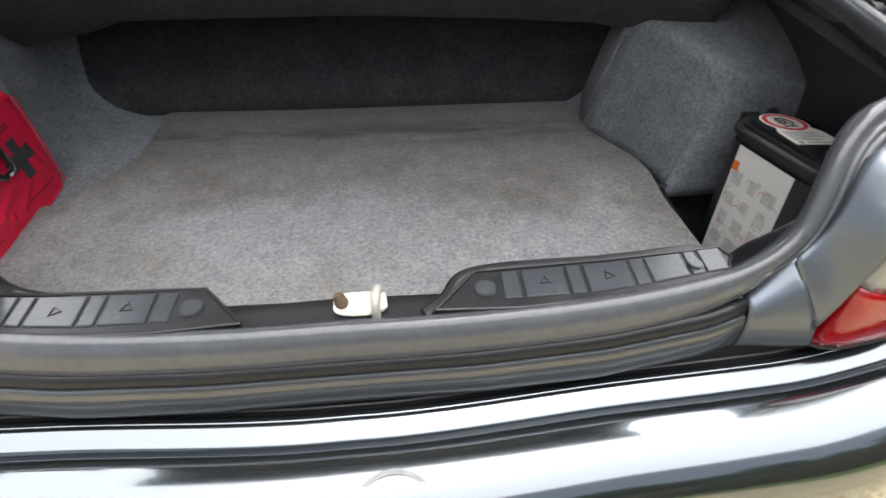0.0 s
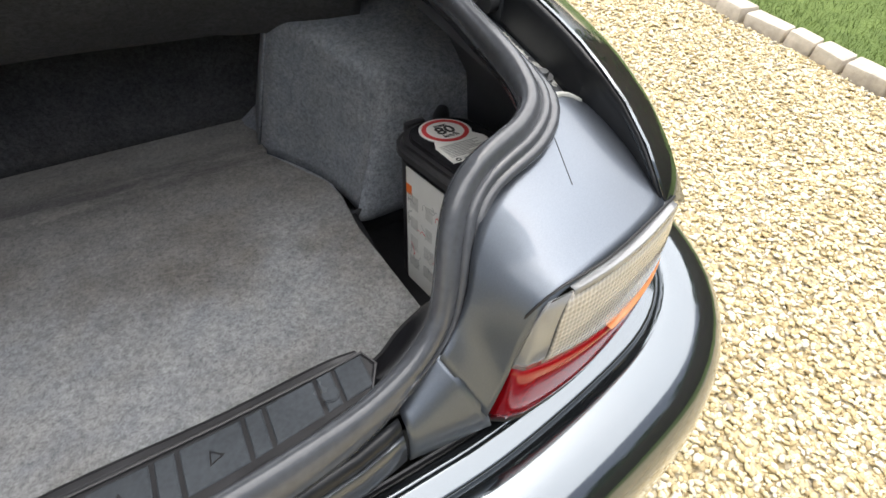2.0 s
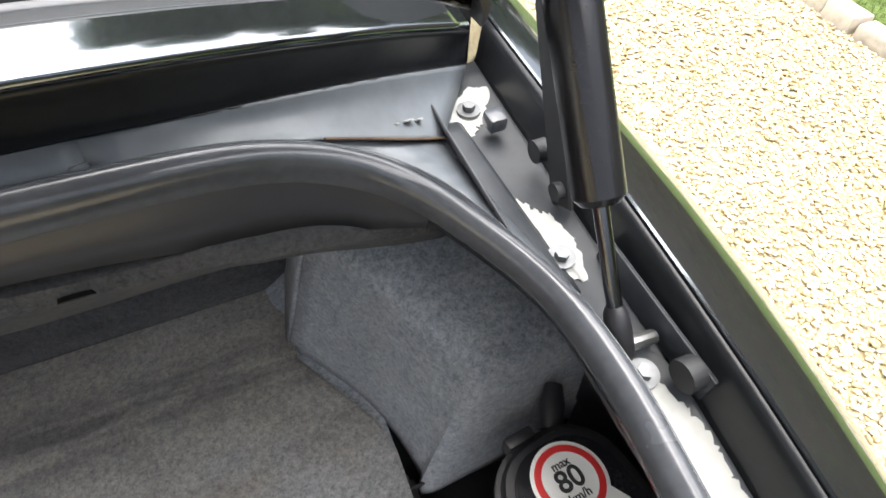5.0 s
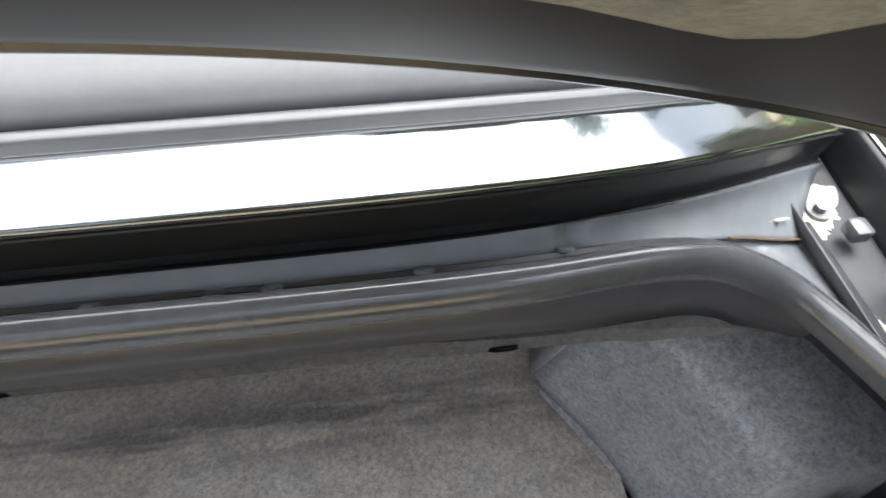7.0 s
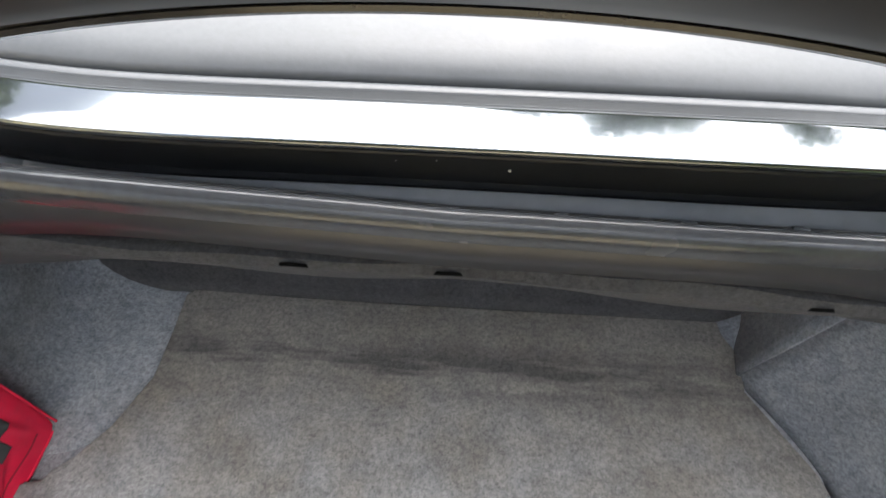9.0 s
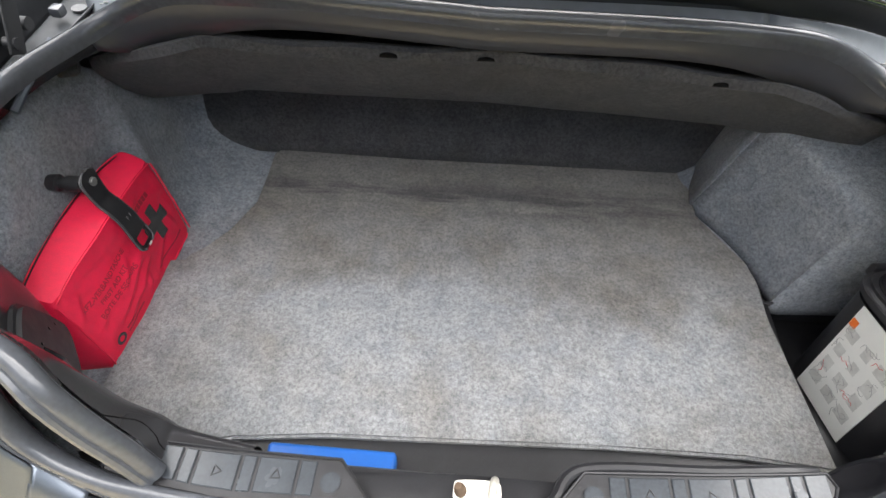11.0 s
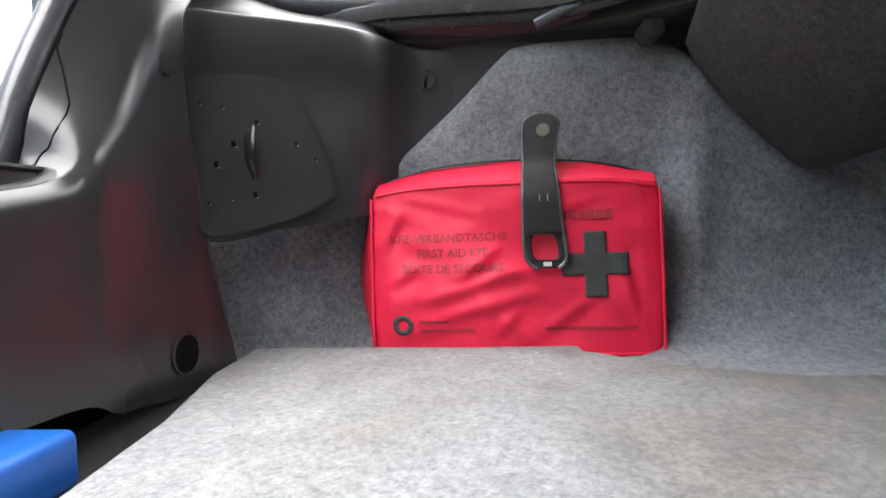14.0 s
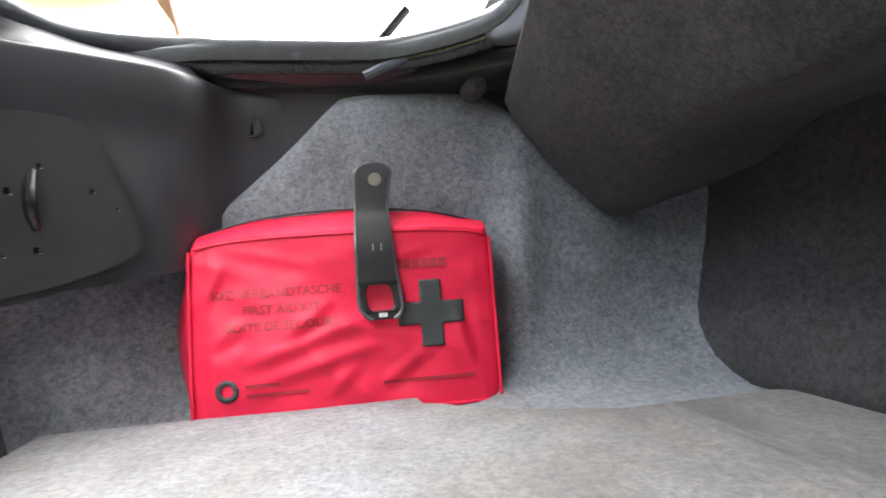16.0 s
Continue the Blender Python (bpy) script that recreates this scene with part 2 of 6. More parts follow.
def lawn_ground(nt, b):
    v = coords(nt)
    n1, n2 = noise_of(nt, v, 9.0, 4.0), noise_of(nt, v, 0.6, 3.0)
    c = mixc(nt, 0.5, ramp(nt, n1, [(0.3, (0.05, 0.085, 0.015)), (0.7, (0.115, 0.165, 0.035))]), ramp(nt, n2, [(0.3, (0.065, 0.105, 0.02)), (0.7, (0.125, 0.175, 0.04))]))
    nt.links.new(c, b.inputs["Base Color"])
    setp(b, Roughness=0.9)
    bump(nt, b, noise_of(nt, v, 60.0, 3.0), 0.8, 0.02)


M_BEDGRASS = material("lawn_turf", lawn_ground)


def glass_like(name, color, rough=0.08, transmission=0.6, ribbed=False):
    def build(nt, b):
        v = coords(nt)
        w = node(nt, "ShaderNodeTexWave", Scale=70.0, Distortion=0.0)
        nt.links.new(v, w.inputs["Vector"])
        w2 = node(nt, "ShaderNodeTexWave", Scale=52.0, Distortion=0.0)
        w2.bands_direction = "Z"
        nt.links.new(v, w2.inputs["Vector"])
        ribs = mixc(nt, 0.5, w.outputs["Color"], w2.outputs["Color"])
        setp(b, Base_Color=color, Roughness=rough, Transmission_Weight=transmission, IOR=1.45, Coat_Weight=0.6, Coat_Roughness=0.04)
        if ribbed:
            nt.links.new(mixc(nt, 0.45, color, mixc(nt, 1.0, color, ribs, "MULTIPLY")), b.inputs["Base Color"])
        bump(nt, b, ribs, 0.5 if ribbed else 0.06, 0.0015)
    return material(name, build)


M_LENS_CLEAR = glass_like("clear_ribbed_lens", (0.74, 0.70, 0.63), 0.12, 0.25, True)
M_LENS_RED = glass_like("red_lens", (0.33, 0.003, 0.008), 0.08, 0.2)
M_LENS_GREY = glass_like("smoked_lens_edge", (0.36, 0.37, 0.38), 0.12, 0.4)
M_AMBER = plain("amber_glow_paint", (0.72, 0.26, 0.10), 0.25, vary=0.2)
M_GLASS = plain("window_glass", (0.03, 0.035, 0.04), 0.05, vary=0.1, relief=0)


# ---- building helpers ----
def finish(bm, sharp=0.6):
    bmesh.ops.recalc_face_normals(bm, faces=bm.faces)
    for f in bm.faces:
        f.smooth = True
    for e in bm.edges:
        if len(e.link_faces) == 2 and e.calc_face_angle(0) > sharp:
            e.smooth = False
    return bm


def part(name, bm, mat_, parent=None, label="", thick=0.0, sharp=0.6, offset=-1.0):
    finish(bm, sharp)
    me = bpy.data.meshes.new(name)
    bm.to_mesh(me)
    bm.free()
    for m in mat_ if isinstance(mat_, (list, tuple)) else [mat_]:
        me.materials.append(m)
    ob = new(name, me)
    if parent is not None:
        ob.parent = parent
        ob.matrix_parent_inverse = parent.matrix_world.inverted()
    if label:
        ob["label"] = label
    if thick:
        s = ob.modifiers.new("thickness", "SOLIDIFY")
        s.thickness, s.offset = thick, offset
    return ob


def empty(name, place=(0, 0, 0), **tags):
    ob = new(name)
    ob.location = place
    bpy.context.view_layer.update()
    return tagged(ob, **tags)


def spline(points, n, closed=False):
    """Catmull-Rom curve through the points, n places spread along it."""
    p = np.array(points, float)
    m = len(p)
    seg = m if closed else m - 1
    get = (lambda i: p[i % m]) if closed else (lambda i: p[min(max(i, 0), m - 1)] if 0 <= i < m else (2 * p[0] - p[1] if i < 0 else 2 * p[-1] - p[-2]))
    dense = []
    for i in range(seg):
        a, b, c, d = get(i - 1), get(i), get(i + 1), get(i + 2)
        for t in np.linspace(0, 1, 12, endpoint=False):
            dense.append(0.5 * (2 * b + (c - a) * t + (2 * a - 5 * b + 4 * c - d) * t * t + (3 * b - a - 3 * c + d) * t ** 3))
    dense.append(p[0] if closed else p[-1])
    dense = np.array(dense)
    dist = np.r_[0, np.cumsum(np.linalg.norm(np.diff(dense, axis=0), axis=1))]
    at = np.linspace(0, dist[-1], n, endpoint=not closed)
    return np.stack([np.interp(at, dist, dense[:, k]) for k in range(p.shape[1])], -1)


def spline_u(points, per):
    """Catmull-Rom curve with the same number of steps between all the points."""
    p = np.array(points, float)
    ext = np.vstack([2 * p[0] - p[1], p, 2 * p[-1] - p[-2]])
    out = []
    for i in range(len(p) - 1):
        a, b, c, d = ext[i:i + 4]
        for t in np.linspace(0, 1, per, endpoint=False):
            out.append(0.5 * (2 * b + (c - a) * t + (2 * a - 5 * b + 4 * c - d) * t * t + (3 * b - a - 3 * c + d) * t ** 3))
    return np.array(out + [p[-1]])


def loft(rows, closed_u=False, closed_v=False, caps=False):
    """A skin over rows of points; u runs along a row, v from row to row."""
    bm = bmesh.new()
    vs = [[bm.verts.new(tuple(q)) for q in r] for r in rows]
    nu, nv = len(vs[0]), len(vs)
    for j in range(nv if closed_v else nv - 1):
        for i in range(nu if closed_u else nu - 1):
            a, b, c, d = vs[j][i], vs[j][(i + 1) % nu], vs[(j + 1) % nv][(i + 1) % nu], vs[(j + 1) % nv][i]
            if len({a, b, c, d}) == 4:
                bm.faces.new((a, b, c, d))
    if caps and closed_u:
        bm.faces.new(vs[0])
        bm.faces.new(vs[-1])
    return bm


def tube(path, radius, sides=10, closed=False, caps=True):
    p = np.array(path, float)
    n = len(p)
    rows = []
    rad = radius if hasattr(radius, "__len__") else [radius] * n
    ref = None
    for i in range(n):
        t = p[(i + 1) % n] - p[i - 1] if closed else p[min(i + 1, n - 1)] - p[max(i - 1, 0)]
        t = Vector(t).normalized()
        if ref is None:
            ref = t.orthogonal().normalized()
        ref = (ref - t * ref.dot(t)).normalized()
        s = t.cross(ref)
        rows.append([p[i] + rad[i] * np.array(math.cos(a) * ref + math.sin(a) * s) for a in np.linspace(0, 2 * math.pi, sides, endpoint=False)])
    return loft(rows, True, closed, caps and not closed)


def block(size, at=(0, 0, 0), bevel=0.004, seg=2, turn=(0, 0, 0), taper=1.0):
    bm = bmesh.new()
    bmesh.ops.create_cube(bm, size=1.0)
    for v in bm.verts:
        k = taper if v.co.z > 0 else 1.0
        v.co = Vector((v.co.x * size[0] * k, v.co.y * size[1] * k, v.co.z * size[2]))
    if bevel:
        bmesh.ops.bevel(bm, geom=bm.edges[:], offset=bevel, segments=seg, affect="EDGES", profile=0.5)
    bmesh.ops.transform(bm, matrix=pose(*at, *turn), verts=bm.verts)
    return bm


def disc(radius, depth, at, turn=(0, 0, 0), sides=28, bevel=0.0):
    bm = bmesh.new()
    bmesh.ops.create_cone(bm, cap_ends=True, segments=sides, radius1=radius, radius2=radius, depth=depth)
    if bevel:
        bmesh.ops.bevel(bm, geom=[e for e in bm.edges if len(e.link_faces) == 2 and e.calc_face_angle(0) > 1], offset=bevel, segments=2, affect="EDGES")
    bmesh.ops.transform(bm, matrix=pose(*at, *turn), verts=bm.verts)
    return bm


def prism(outline, z0, z1, bevel=0.0, seg=2):
    """An upright slab over an outline in plan."""
    bm = bmesh.new()
    low = [bm.verts.new((x, y, z0)) for x, y in outline]
    f = bm.faces.new(low)
    r = bmesh.ops.extrude_face_region(bm, geom=[f])
    bmesh.ops.translate(bm, verts=[v for v in r["geom"] if isinstance(v, bmesh.types.BMVert)], vec=(0, 0, z1 - z0))
    if bevel:
        bmesh.ops.bevel(bm, geom=[e for e in bm.edges if e.calc_face_angle(0) > 0.9 and abs((e.verts[0].co - e.verts[1].co).normalized().z) < 0.5], offset=bevel, segments=seg, affect="EDGES")
    return bm


def rounded(pts):
    """Cut an outline's corners twice."""
    for _ in range(2):
        pts = [tuple(np.array(p) * (1 - k) + np.array(q) * k) for p, q in zip(pts, pts[1:] + pts[:1]) for k in (0.25, 0.75)]
    return pts


def merge(*bms):
    out = bmesh.new()
    for b in bms:
        me = bpy.data.meshes.new("tmp")
        b.to_mesh(me)
        out.from_mesh(me)
        b.free()
        bpy.data.meshes.remove(me)
    return out


def turned(bm, m):
    bmesh.ops.transform(bm, matrix=m, verts=bm.verts)
    return bm


def mirror(points):
    return [(-x, y, z) for x, y, z in points]


# ---- the car ----
car = empty("car", (0, 0, GROUND), label="dark grey metallic two-seat convertible car with its boot open", category="car")


def raise_left(bm):
    """The body sits slightly askew: its left half lies a little higher, and further back at the rear."""
    for v in bm.verts:
        c = v.co
        if c.x < 0:
            k = min(1.0, max(0.0, (c.z - 0.66) / 0.10))
            b = min(1.0, max(0.0, c.y / 0.30))
            c.z += -0.070 * c.x * k * k * (3 - 2 * k)
            c.y += 0.060 * c.x * (1 - b * b * (3 - 2 * b))
    return bm


def sub(name, bm, mat_, parent=None, label="", level=False, **kw):
    return part(name, bm if level else raise_left(bm), mat_, car if parent is None else parent, label, **kw)


def level_part(name, bm, mat_, parent=None, label="", **kw):
    return sub(name, bm, mat_, parent, label, level=True, **kw)


# half of the opening's rim, from the middle of the front to the middle of the sill
RIM = [(0.0, 0.502, 0.928), (0.20, 0.500, 0.927), (0.32, 0.504, 0.921), (0.42, 0.518, 0.905), (0.475, 0.525, 0.886), (0.518, 0.521, 0.866), (0.548, 0.506, 0.852), (0.572, 0.478, 0.843), (0.603, 0.420, 0.836), (0.617, 0.372, 0.833), (0.6195, 0.310, 0.833), (0.614, 0.240, 0.832), (0.609, 0.180, 0.830), (0.604, 0.142, 0.825), (0.593, 0.110, 0.820), (0.569, 0.089, 0.815), (0.540, 0.077, 0.812), (0.512, 0.065, 0.806), (0.491, 0.051, 0.792), (0.477, 0.035, 0.768), (0.467, 0.020, 0.742), (0.456, 0.008, 0.716), (0.438, -0.001, 0.698), (0.410, -0.010, 0.684), (0.360, -0.020, 0.673), (0.257, -0.033, 0.665), (0.13, -0.041, 0.661), (0.0, -0.044, 0.660)]
LOOP = spline(RIM + mirror(RIM[1:-1])[::-1], 300, True)
MID = Vector((0, 0.22, 0))


def sweep_loop(profile, sill_profile=None, loop=LOOP, slim=None):
    """A profile (out from the opening, up) carried round the rim, with another one along the sill."""
    n = len(loop)
    tan = [Vector(loop[(i + 2) % n] - loop[i - 2]).normalized() for i in range(n)]
    face = []
    for i in range(n):
        c, k = loop[i], min(1.0, abs(tan[i].z) * 1.3) if loop[i][1] < 0.12 else 0.0
        face.append(Vector((0, 0, 1)).lerp(Vector((-math.copysign(0.5, c[0]), -0.84, 0.2)), k))
    rows = []
    for i in range(n):
        c, t = Vector(loop[i]), tan[i]
        hint = sum((face[(i + k) % n] for k in range(-7, 8)), Vector()).normalized()
        out = t.cross(hint).normalized()
        if out.dot(Vector((c.x, c.y, 0)) - MID) < 0:
            out = -out
        up = out.cross(t).normalized()
        if up.dot(hint) < 0:
            up = -up
        w = 0.0 if sill_profile is None else float(np.clip((0.708 - c.z) / 0.036, 0, 1)) * (c.y < 0.1) * float(np.clip((0.425 - abs(c.x)) / 0.06, 0, 1))
        prof = profile if not w else [(a * (1 - w) + p * w, b * (1 - w) + q * w) for (a, b), (p, q) in zip(profile, sill_profile)]
        if slim is not None and c.y > 0.13:
            w, f = min(1.0, (c.y - 0.13) / 0.07), min(1.0, max(0.0, (c.y - 0.42) / 0.06))
            slim = [(a * (1 - f) + p * f, b * (1 - f) + q * f) for (a, b), (p, q) in zip(SEAL_SIDE, SEAL_FRONT)]
            prof = [(a * (1 - w) + p * w, b * (1 - w) + q * w) for (a, b), (p, q) in zip(prof, slim)]
        # the outer ribs die down where the strip turns up from the sill
        g = math.exp(-((abs(c.x) - 0.425) / 0.035) ** 2) * (c.y < 0.06)
        prof = [(a if a < 0.010 else 0.010 + (a - 0.010) * (1 - 0.75 * g), b if b > -0.012 else -0.012 + (b + 0.012) * (1 - 0.6 * g)) for a, b in prof]
        rows.append([c + out * s + up * u for s, u in prof])
    return rows


SEAL = [(-0.009, -0.020), (-0.012, -0.004), (-0.008, 0.006), (-0.001, 0.010), (0.006, 0.006), (0.009, -0.001), (0.012, 0.001), (0.016, 0.000), (0.018, -0.005), (0.021, -0.004), (0.025, -0.006), (0.026, -0.012), (0.020, -0.018)]
SEAL_SILL = [(-0.010, -0.014), (-0.008, 0.002), (-0.004, 0.010), (0.002, 0.011), (0.008, 0.007), (0.013, 0.001), (0.016, -0.006), (0.018, -0.014), (0.0195, -0.022), (0.018, -0.0245), (0.012, -0.027), (0.006, -0.030), (0.0, -0.034)]
SEAL_FRONT = [(-0.011, -0.016), (-0.0135, -0.004), (-0.011, 0.005), (-0.004, 0.0105), (0.003, 0.009), (0.007, 0.003), (0.0085, 0.0015), (0.011, 0.003), (0.0135, 0.001), (0.0145, -0.003), (0.017, -0.0025), (0.018, -0.007), (0.013, -0.014)]
SEAL_SIDE = [(-0.011, -0.016), (-0.0135, -0.004), (-0.011, 0.005), (-0.004, 0.0105), (0.003, 0.009), (0.007, 0.003), (0.0075, -0.0005), (0.0092, 0.000), (0.0108, -0.003), (0.0115, -0.007), (0.0135, -0.0072), (0.014, -0.011), (0.010, -0.015)]
sub("boot_seal", loft(sweep_loop(SEAL, SEAL_SILL, slim=SEAL_SIDE), True, True), M_RUBBER, label="ribbed black rubber weatherstrip", sharp=1.2)
INNER = [(0.012, -0.010), (0.0, -0.009), (-0.006, -0.012), (-0.0055, -0.030)]
sub("opening_flange", loft(sweep_loop(INNER, [(0.010, -0.020), (0.0, -0.016), (-0.006, -0.018), (-0.008, -0.030)]), False, True), M_SHINY, thick=0.0015)

# smooth dark skirt below the seal along the front
skirt = sweep_loop([(0.002, -0.008), (-0.0065, -0.009), (-0.010, -0.014), (-0.014, -0.036), (-0.0165, -0.058)])
n_front = [i for i in range(150) if LOOP[i][1] > 0.485 and LOOP[i][0] >= 0][-1]
for row, c in zip(skirt, LOOP):
    k = min(1.0, max(0.0, (c[1] - 0.485) / 0.03))
    for j in (3, 4):
        row[j] = row[2].lerp(row[j], 0.25 + 0.75 * k)
sub("front_skirt", loft(skirt[-n_front:] + skirt[:n_front + 1]), M_SKIRT, label="smooth dark panel below the front seal", thick=0.0015)

# ---- sill, rear panel and bumper, lofted across the car ----
XS = np.linspace(-0.40, 0.40, 41)
SILL_X, SILL_Y, SILL_Z = [0, 0.13, 0.257, 0.36, 0.41], [-0.044, -0.041, -0.033, -0.020, -0.010], [0.660, 0.661, 0.665, 0.673, 0.684]


def sill(x):
    return np.interp(abs(x), SILL_X, SILL_Y), np.interp(abs(x), SILL_X, SILL_Z)


def across(profile, xs=XS):
    rows = []
    for x in xs:
        y, z = sill(x)
        rows.append([(x, y + dy, z + dz) for dy, dz in profile])
    return loft(rows)


sub("rain_channel", across([(-0.014, -0.0235), (-0.019, -0.0250), (-0.0225, -0.029), (-0.0235, -0.036), (-0.022, -0.039)]), M_SHADE_PAINT, label="narrow painted ledge below the seal", thick=0.0012)
sub("rear_panel", across([(-0.0215, -0.0375), (-0.026, -0.0380), (-0.0285, -0.041), (-0.030, -0.050), (-0.0303, -0.064), (-0.029, -0.076), (-0.024, -0.083), (-0.01, -0.088), (0.0, -0.12)]), M_PAINT_INNER, label="dull grey painted sill below the seal", thick=0.0015)



def bumper_plan(n):
    half = [(0.0, -0.076), (0.267, -0.054), (0.40, -0.044), (0.494, -0.034), (0.62, -0.006), (0.70, 0.022), (0.752, 0.066), (0.778, 0.13), (0.79, 0.22), (0.80, 0.36)]
    return spline([(-x, y) for x, y in half[:0:-1]] + half, n)


BP = bumper_plan(120)


def round_the_back(profile):
    rows = []
    for i, (x, y) in enumerate(BP):
        t = BP[min(i + 1, 119)] - BP[max(i - 1, 0)]
        t = t / np.linalg.norm(t)
        o = np.array([t[1], -t[0]])
        rows.append([(x + o[0] * d, y + o[1] * d, z) for d, z in profile])
    return loft(rows)


bumper = sub("rear_bumper", round_the_back([tuple(p) for p in spline([(0.0300, 0.5652), (0.055, 0.5640), (0.080, 0.5600), (0.103, 0.547), (0.120, 0.522), (0.127, 0.486), (0.130, 0.43), (0.126, 0.35), (0.114, 0.25), (0.085, 0.17), (0.05, 0.11), (0.01, 0.08)], 34)]), M_PAINT, label="glossy dark grey painted rear bumper", thick=0.003, sharp=2.0)
part("top_ledge", raise_left(round_the_back([(-0.004, 0.5690), (0.0, 0.5715), (0.0035, 0.5728), (0.007, 0.5730)])), M_PAINT, bumper, thick=0.002)
part("top_chamfer", raise_left(round_the_back([(0.0068, 0.5731), (0.011, 0.5720), (0.026, 0.5667), (0.0303, 0.5654)])), M_PAINT, bumper, thick=0.002)
part("inner_lip", raise_left(round_the_back([(-0.014, 0.556), (-0.0125, 0.5675), (-0.0105, 0.5700), (-0.0085, 0.5690), (-0.0075, 0.5640), (-0.003, 0.5640)])), M_PLASTIC, bumper, "thin black edge of the bumper", thick=0.001)


def gutter_x(y):
    return np.interp(y, [0.128, 0.175, 0.235, 0.30, 0.365, 0.415, 0.465, 0.52, 0.56, 0.66], [0.618, 0.622, 0.627, 0.632, 0.631, 0.620, 0.596, 0.560, 0.556, 0.556])


def gutter_z(y):
    return np.interp(y, [0.128, 0.18, 0.33, 0.44, 0.55, 0.61, 0.68], [0.784, 0.789, 0.792, 0.795, 0.798, 0.800, 0.803])


# ---- one rear corner: shoulder, wing, lamp, gutter (s = 1 right, -1 left) ----
def side(points, s):
    return [(x * s, y, z) for x, y, z in points]


def corner(s):
    rim = [(0.620, 0.140, 0.806), (0.618, 0.120, 0.804), (0.597, 0.092, 0.801), (0.568, 0.072, 0.797), (0.537, 0.057, 0.792), (0.509, 0.042, 0.783), (0.490, 0.024, 0.765), (0.477, 0.007, 0.738), (0.463, -0.003, 0.713), (0.445, -0.012, 0.694)]
    edge = [(0.667, 0.140, 0.790), (0.673, 0.105, 0.786), (0.673, 0.060, 0.779), (0.668, 0.006, 0.767), (0.622, -0.018, 0.769), (0.565, -0.034, 0.770), (0.522, -0.043, 0.766), (0.500, -0.045, 0.735), (0.488, -0.044, 0.670), (0.474, -0.046, 0.628)]
    rows = []
    for i, (a, c) in enumerate(zip(spline_u(side(rim, s), 4), spline_u(side(edge, s), 4))):
        k = min(1.0, max(0.0, (28 - i) / 10))
        m = (a + c) / 2 + np.array([0.0, -0.002 - 0.001 * k, -0.001 + 0.0045 * k])
        rows.append(spline_u([a, m, c], 5))
    sub("rear_shoulder", loft(rows), M_PAINT_DUSTY, label="painted body corner beside the boot opening", thick=0.0015)
    near = [(0.404, -0.016, 0.656), (0.404, -0.034, 0.649), (0.404, -0.0395, 0.635), (0.404, -0.0405, 0.615), (0.404, -0.039, 0.598), (0.404, -0.030, 0.588)]
    far = [(0.446, -0.009, 0.695), (0.460, -0.029, 0.668), (0.470, -0.040, 0.646), (0.477, -0.0445, 0.626), (0.483, -0.0435, 0.600), (0.485, -0.036, 0.585)]
    rows = [[np.array(p) * (1 - u) + np.array(q) * u for p, q in zip(side(near, s), side(far, s))] for u in np.linspace(0, 1, 10)]
    sub("corner_panel", loft(rows), M_PAINT_DUSTY, label="painted end piece of the rear sill", thick=0.0015, sharp=1.4)
    # gutter beside the seal
    wx = lambda y: np.interp(y, [0.0, 0.03, 0.052, 0.081, 0.118, 0.157, 0.197, 0.242, 0.279, 0.321, 0.36, 0.43, 0.70], [0.664, 0.667, 0.669, 0.671, 0.6735, 0.6765, 0.680, 0.6835, 0.6865, 0.6895, 0.692, 0.695, 0.700])
    wz = lambda y: np.interp(y, [0.0, 0.03, 0.052, 0.081, 0.118, 0.157, 0.197, 0.242, 0.279, 0.321, 0.43, 0.70], [0.768, 0.792, 0.805, 0.818, 0.828, 0.836, 0.840, 0.843, 0.845, 0.846, 0.849, 0.853])
    rows, walls = [], []
    for y in np.linspace(0.132, 0.68, 26):
        x0, x1, z1 = gutter_x(y), wx(y), wz(y)
        g = gutter_z(y)
        rows.append(side([(x0, y, g + 0.020), (x0 + 0.004, y, g + 0.004), (x0 + 0.012, y, g), (x1 - 0.015, y, g), (x1 - 0.0105, y, g + 0.002)], s))
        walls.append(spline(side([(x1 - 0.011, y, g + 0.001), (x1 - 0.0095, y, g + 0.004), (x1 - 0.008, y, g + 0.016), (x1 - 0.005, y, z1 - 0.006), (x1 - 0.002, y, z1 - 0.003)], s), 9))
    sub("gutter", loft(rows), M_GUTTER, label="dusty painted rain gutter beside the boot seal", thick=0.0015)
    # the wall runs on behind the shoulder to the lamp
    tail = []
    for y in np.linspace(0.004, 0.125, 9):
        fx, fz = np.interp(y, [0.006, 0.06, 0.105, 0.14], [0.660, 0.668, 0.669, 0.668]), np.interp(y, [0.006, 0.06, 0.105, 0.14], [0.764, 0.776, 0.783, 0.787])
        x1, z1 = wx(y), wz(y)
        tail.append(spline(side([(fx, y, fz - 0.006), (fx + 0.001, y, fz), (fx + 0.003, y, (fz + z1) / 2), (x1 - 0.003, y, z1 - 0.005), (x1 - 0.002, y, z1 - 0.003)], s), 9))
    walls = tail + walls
    # wing's inner face, its shade painted in as near-black
    sub("gutter_wall", loft(walls), M_SHADE_PAINT, label="inner face of the wing, blackened with painted shade", thick=0.0015)
    # wing
    rows = []
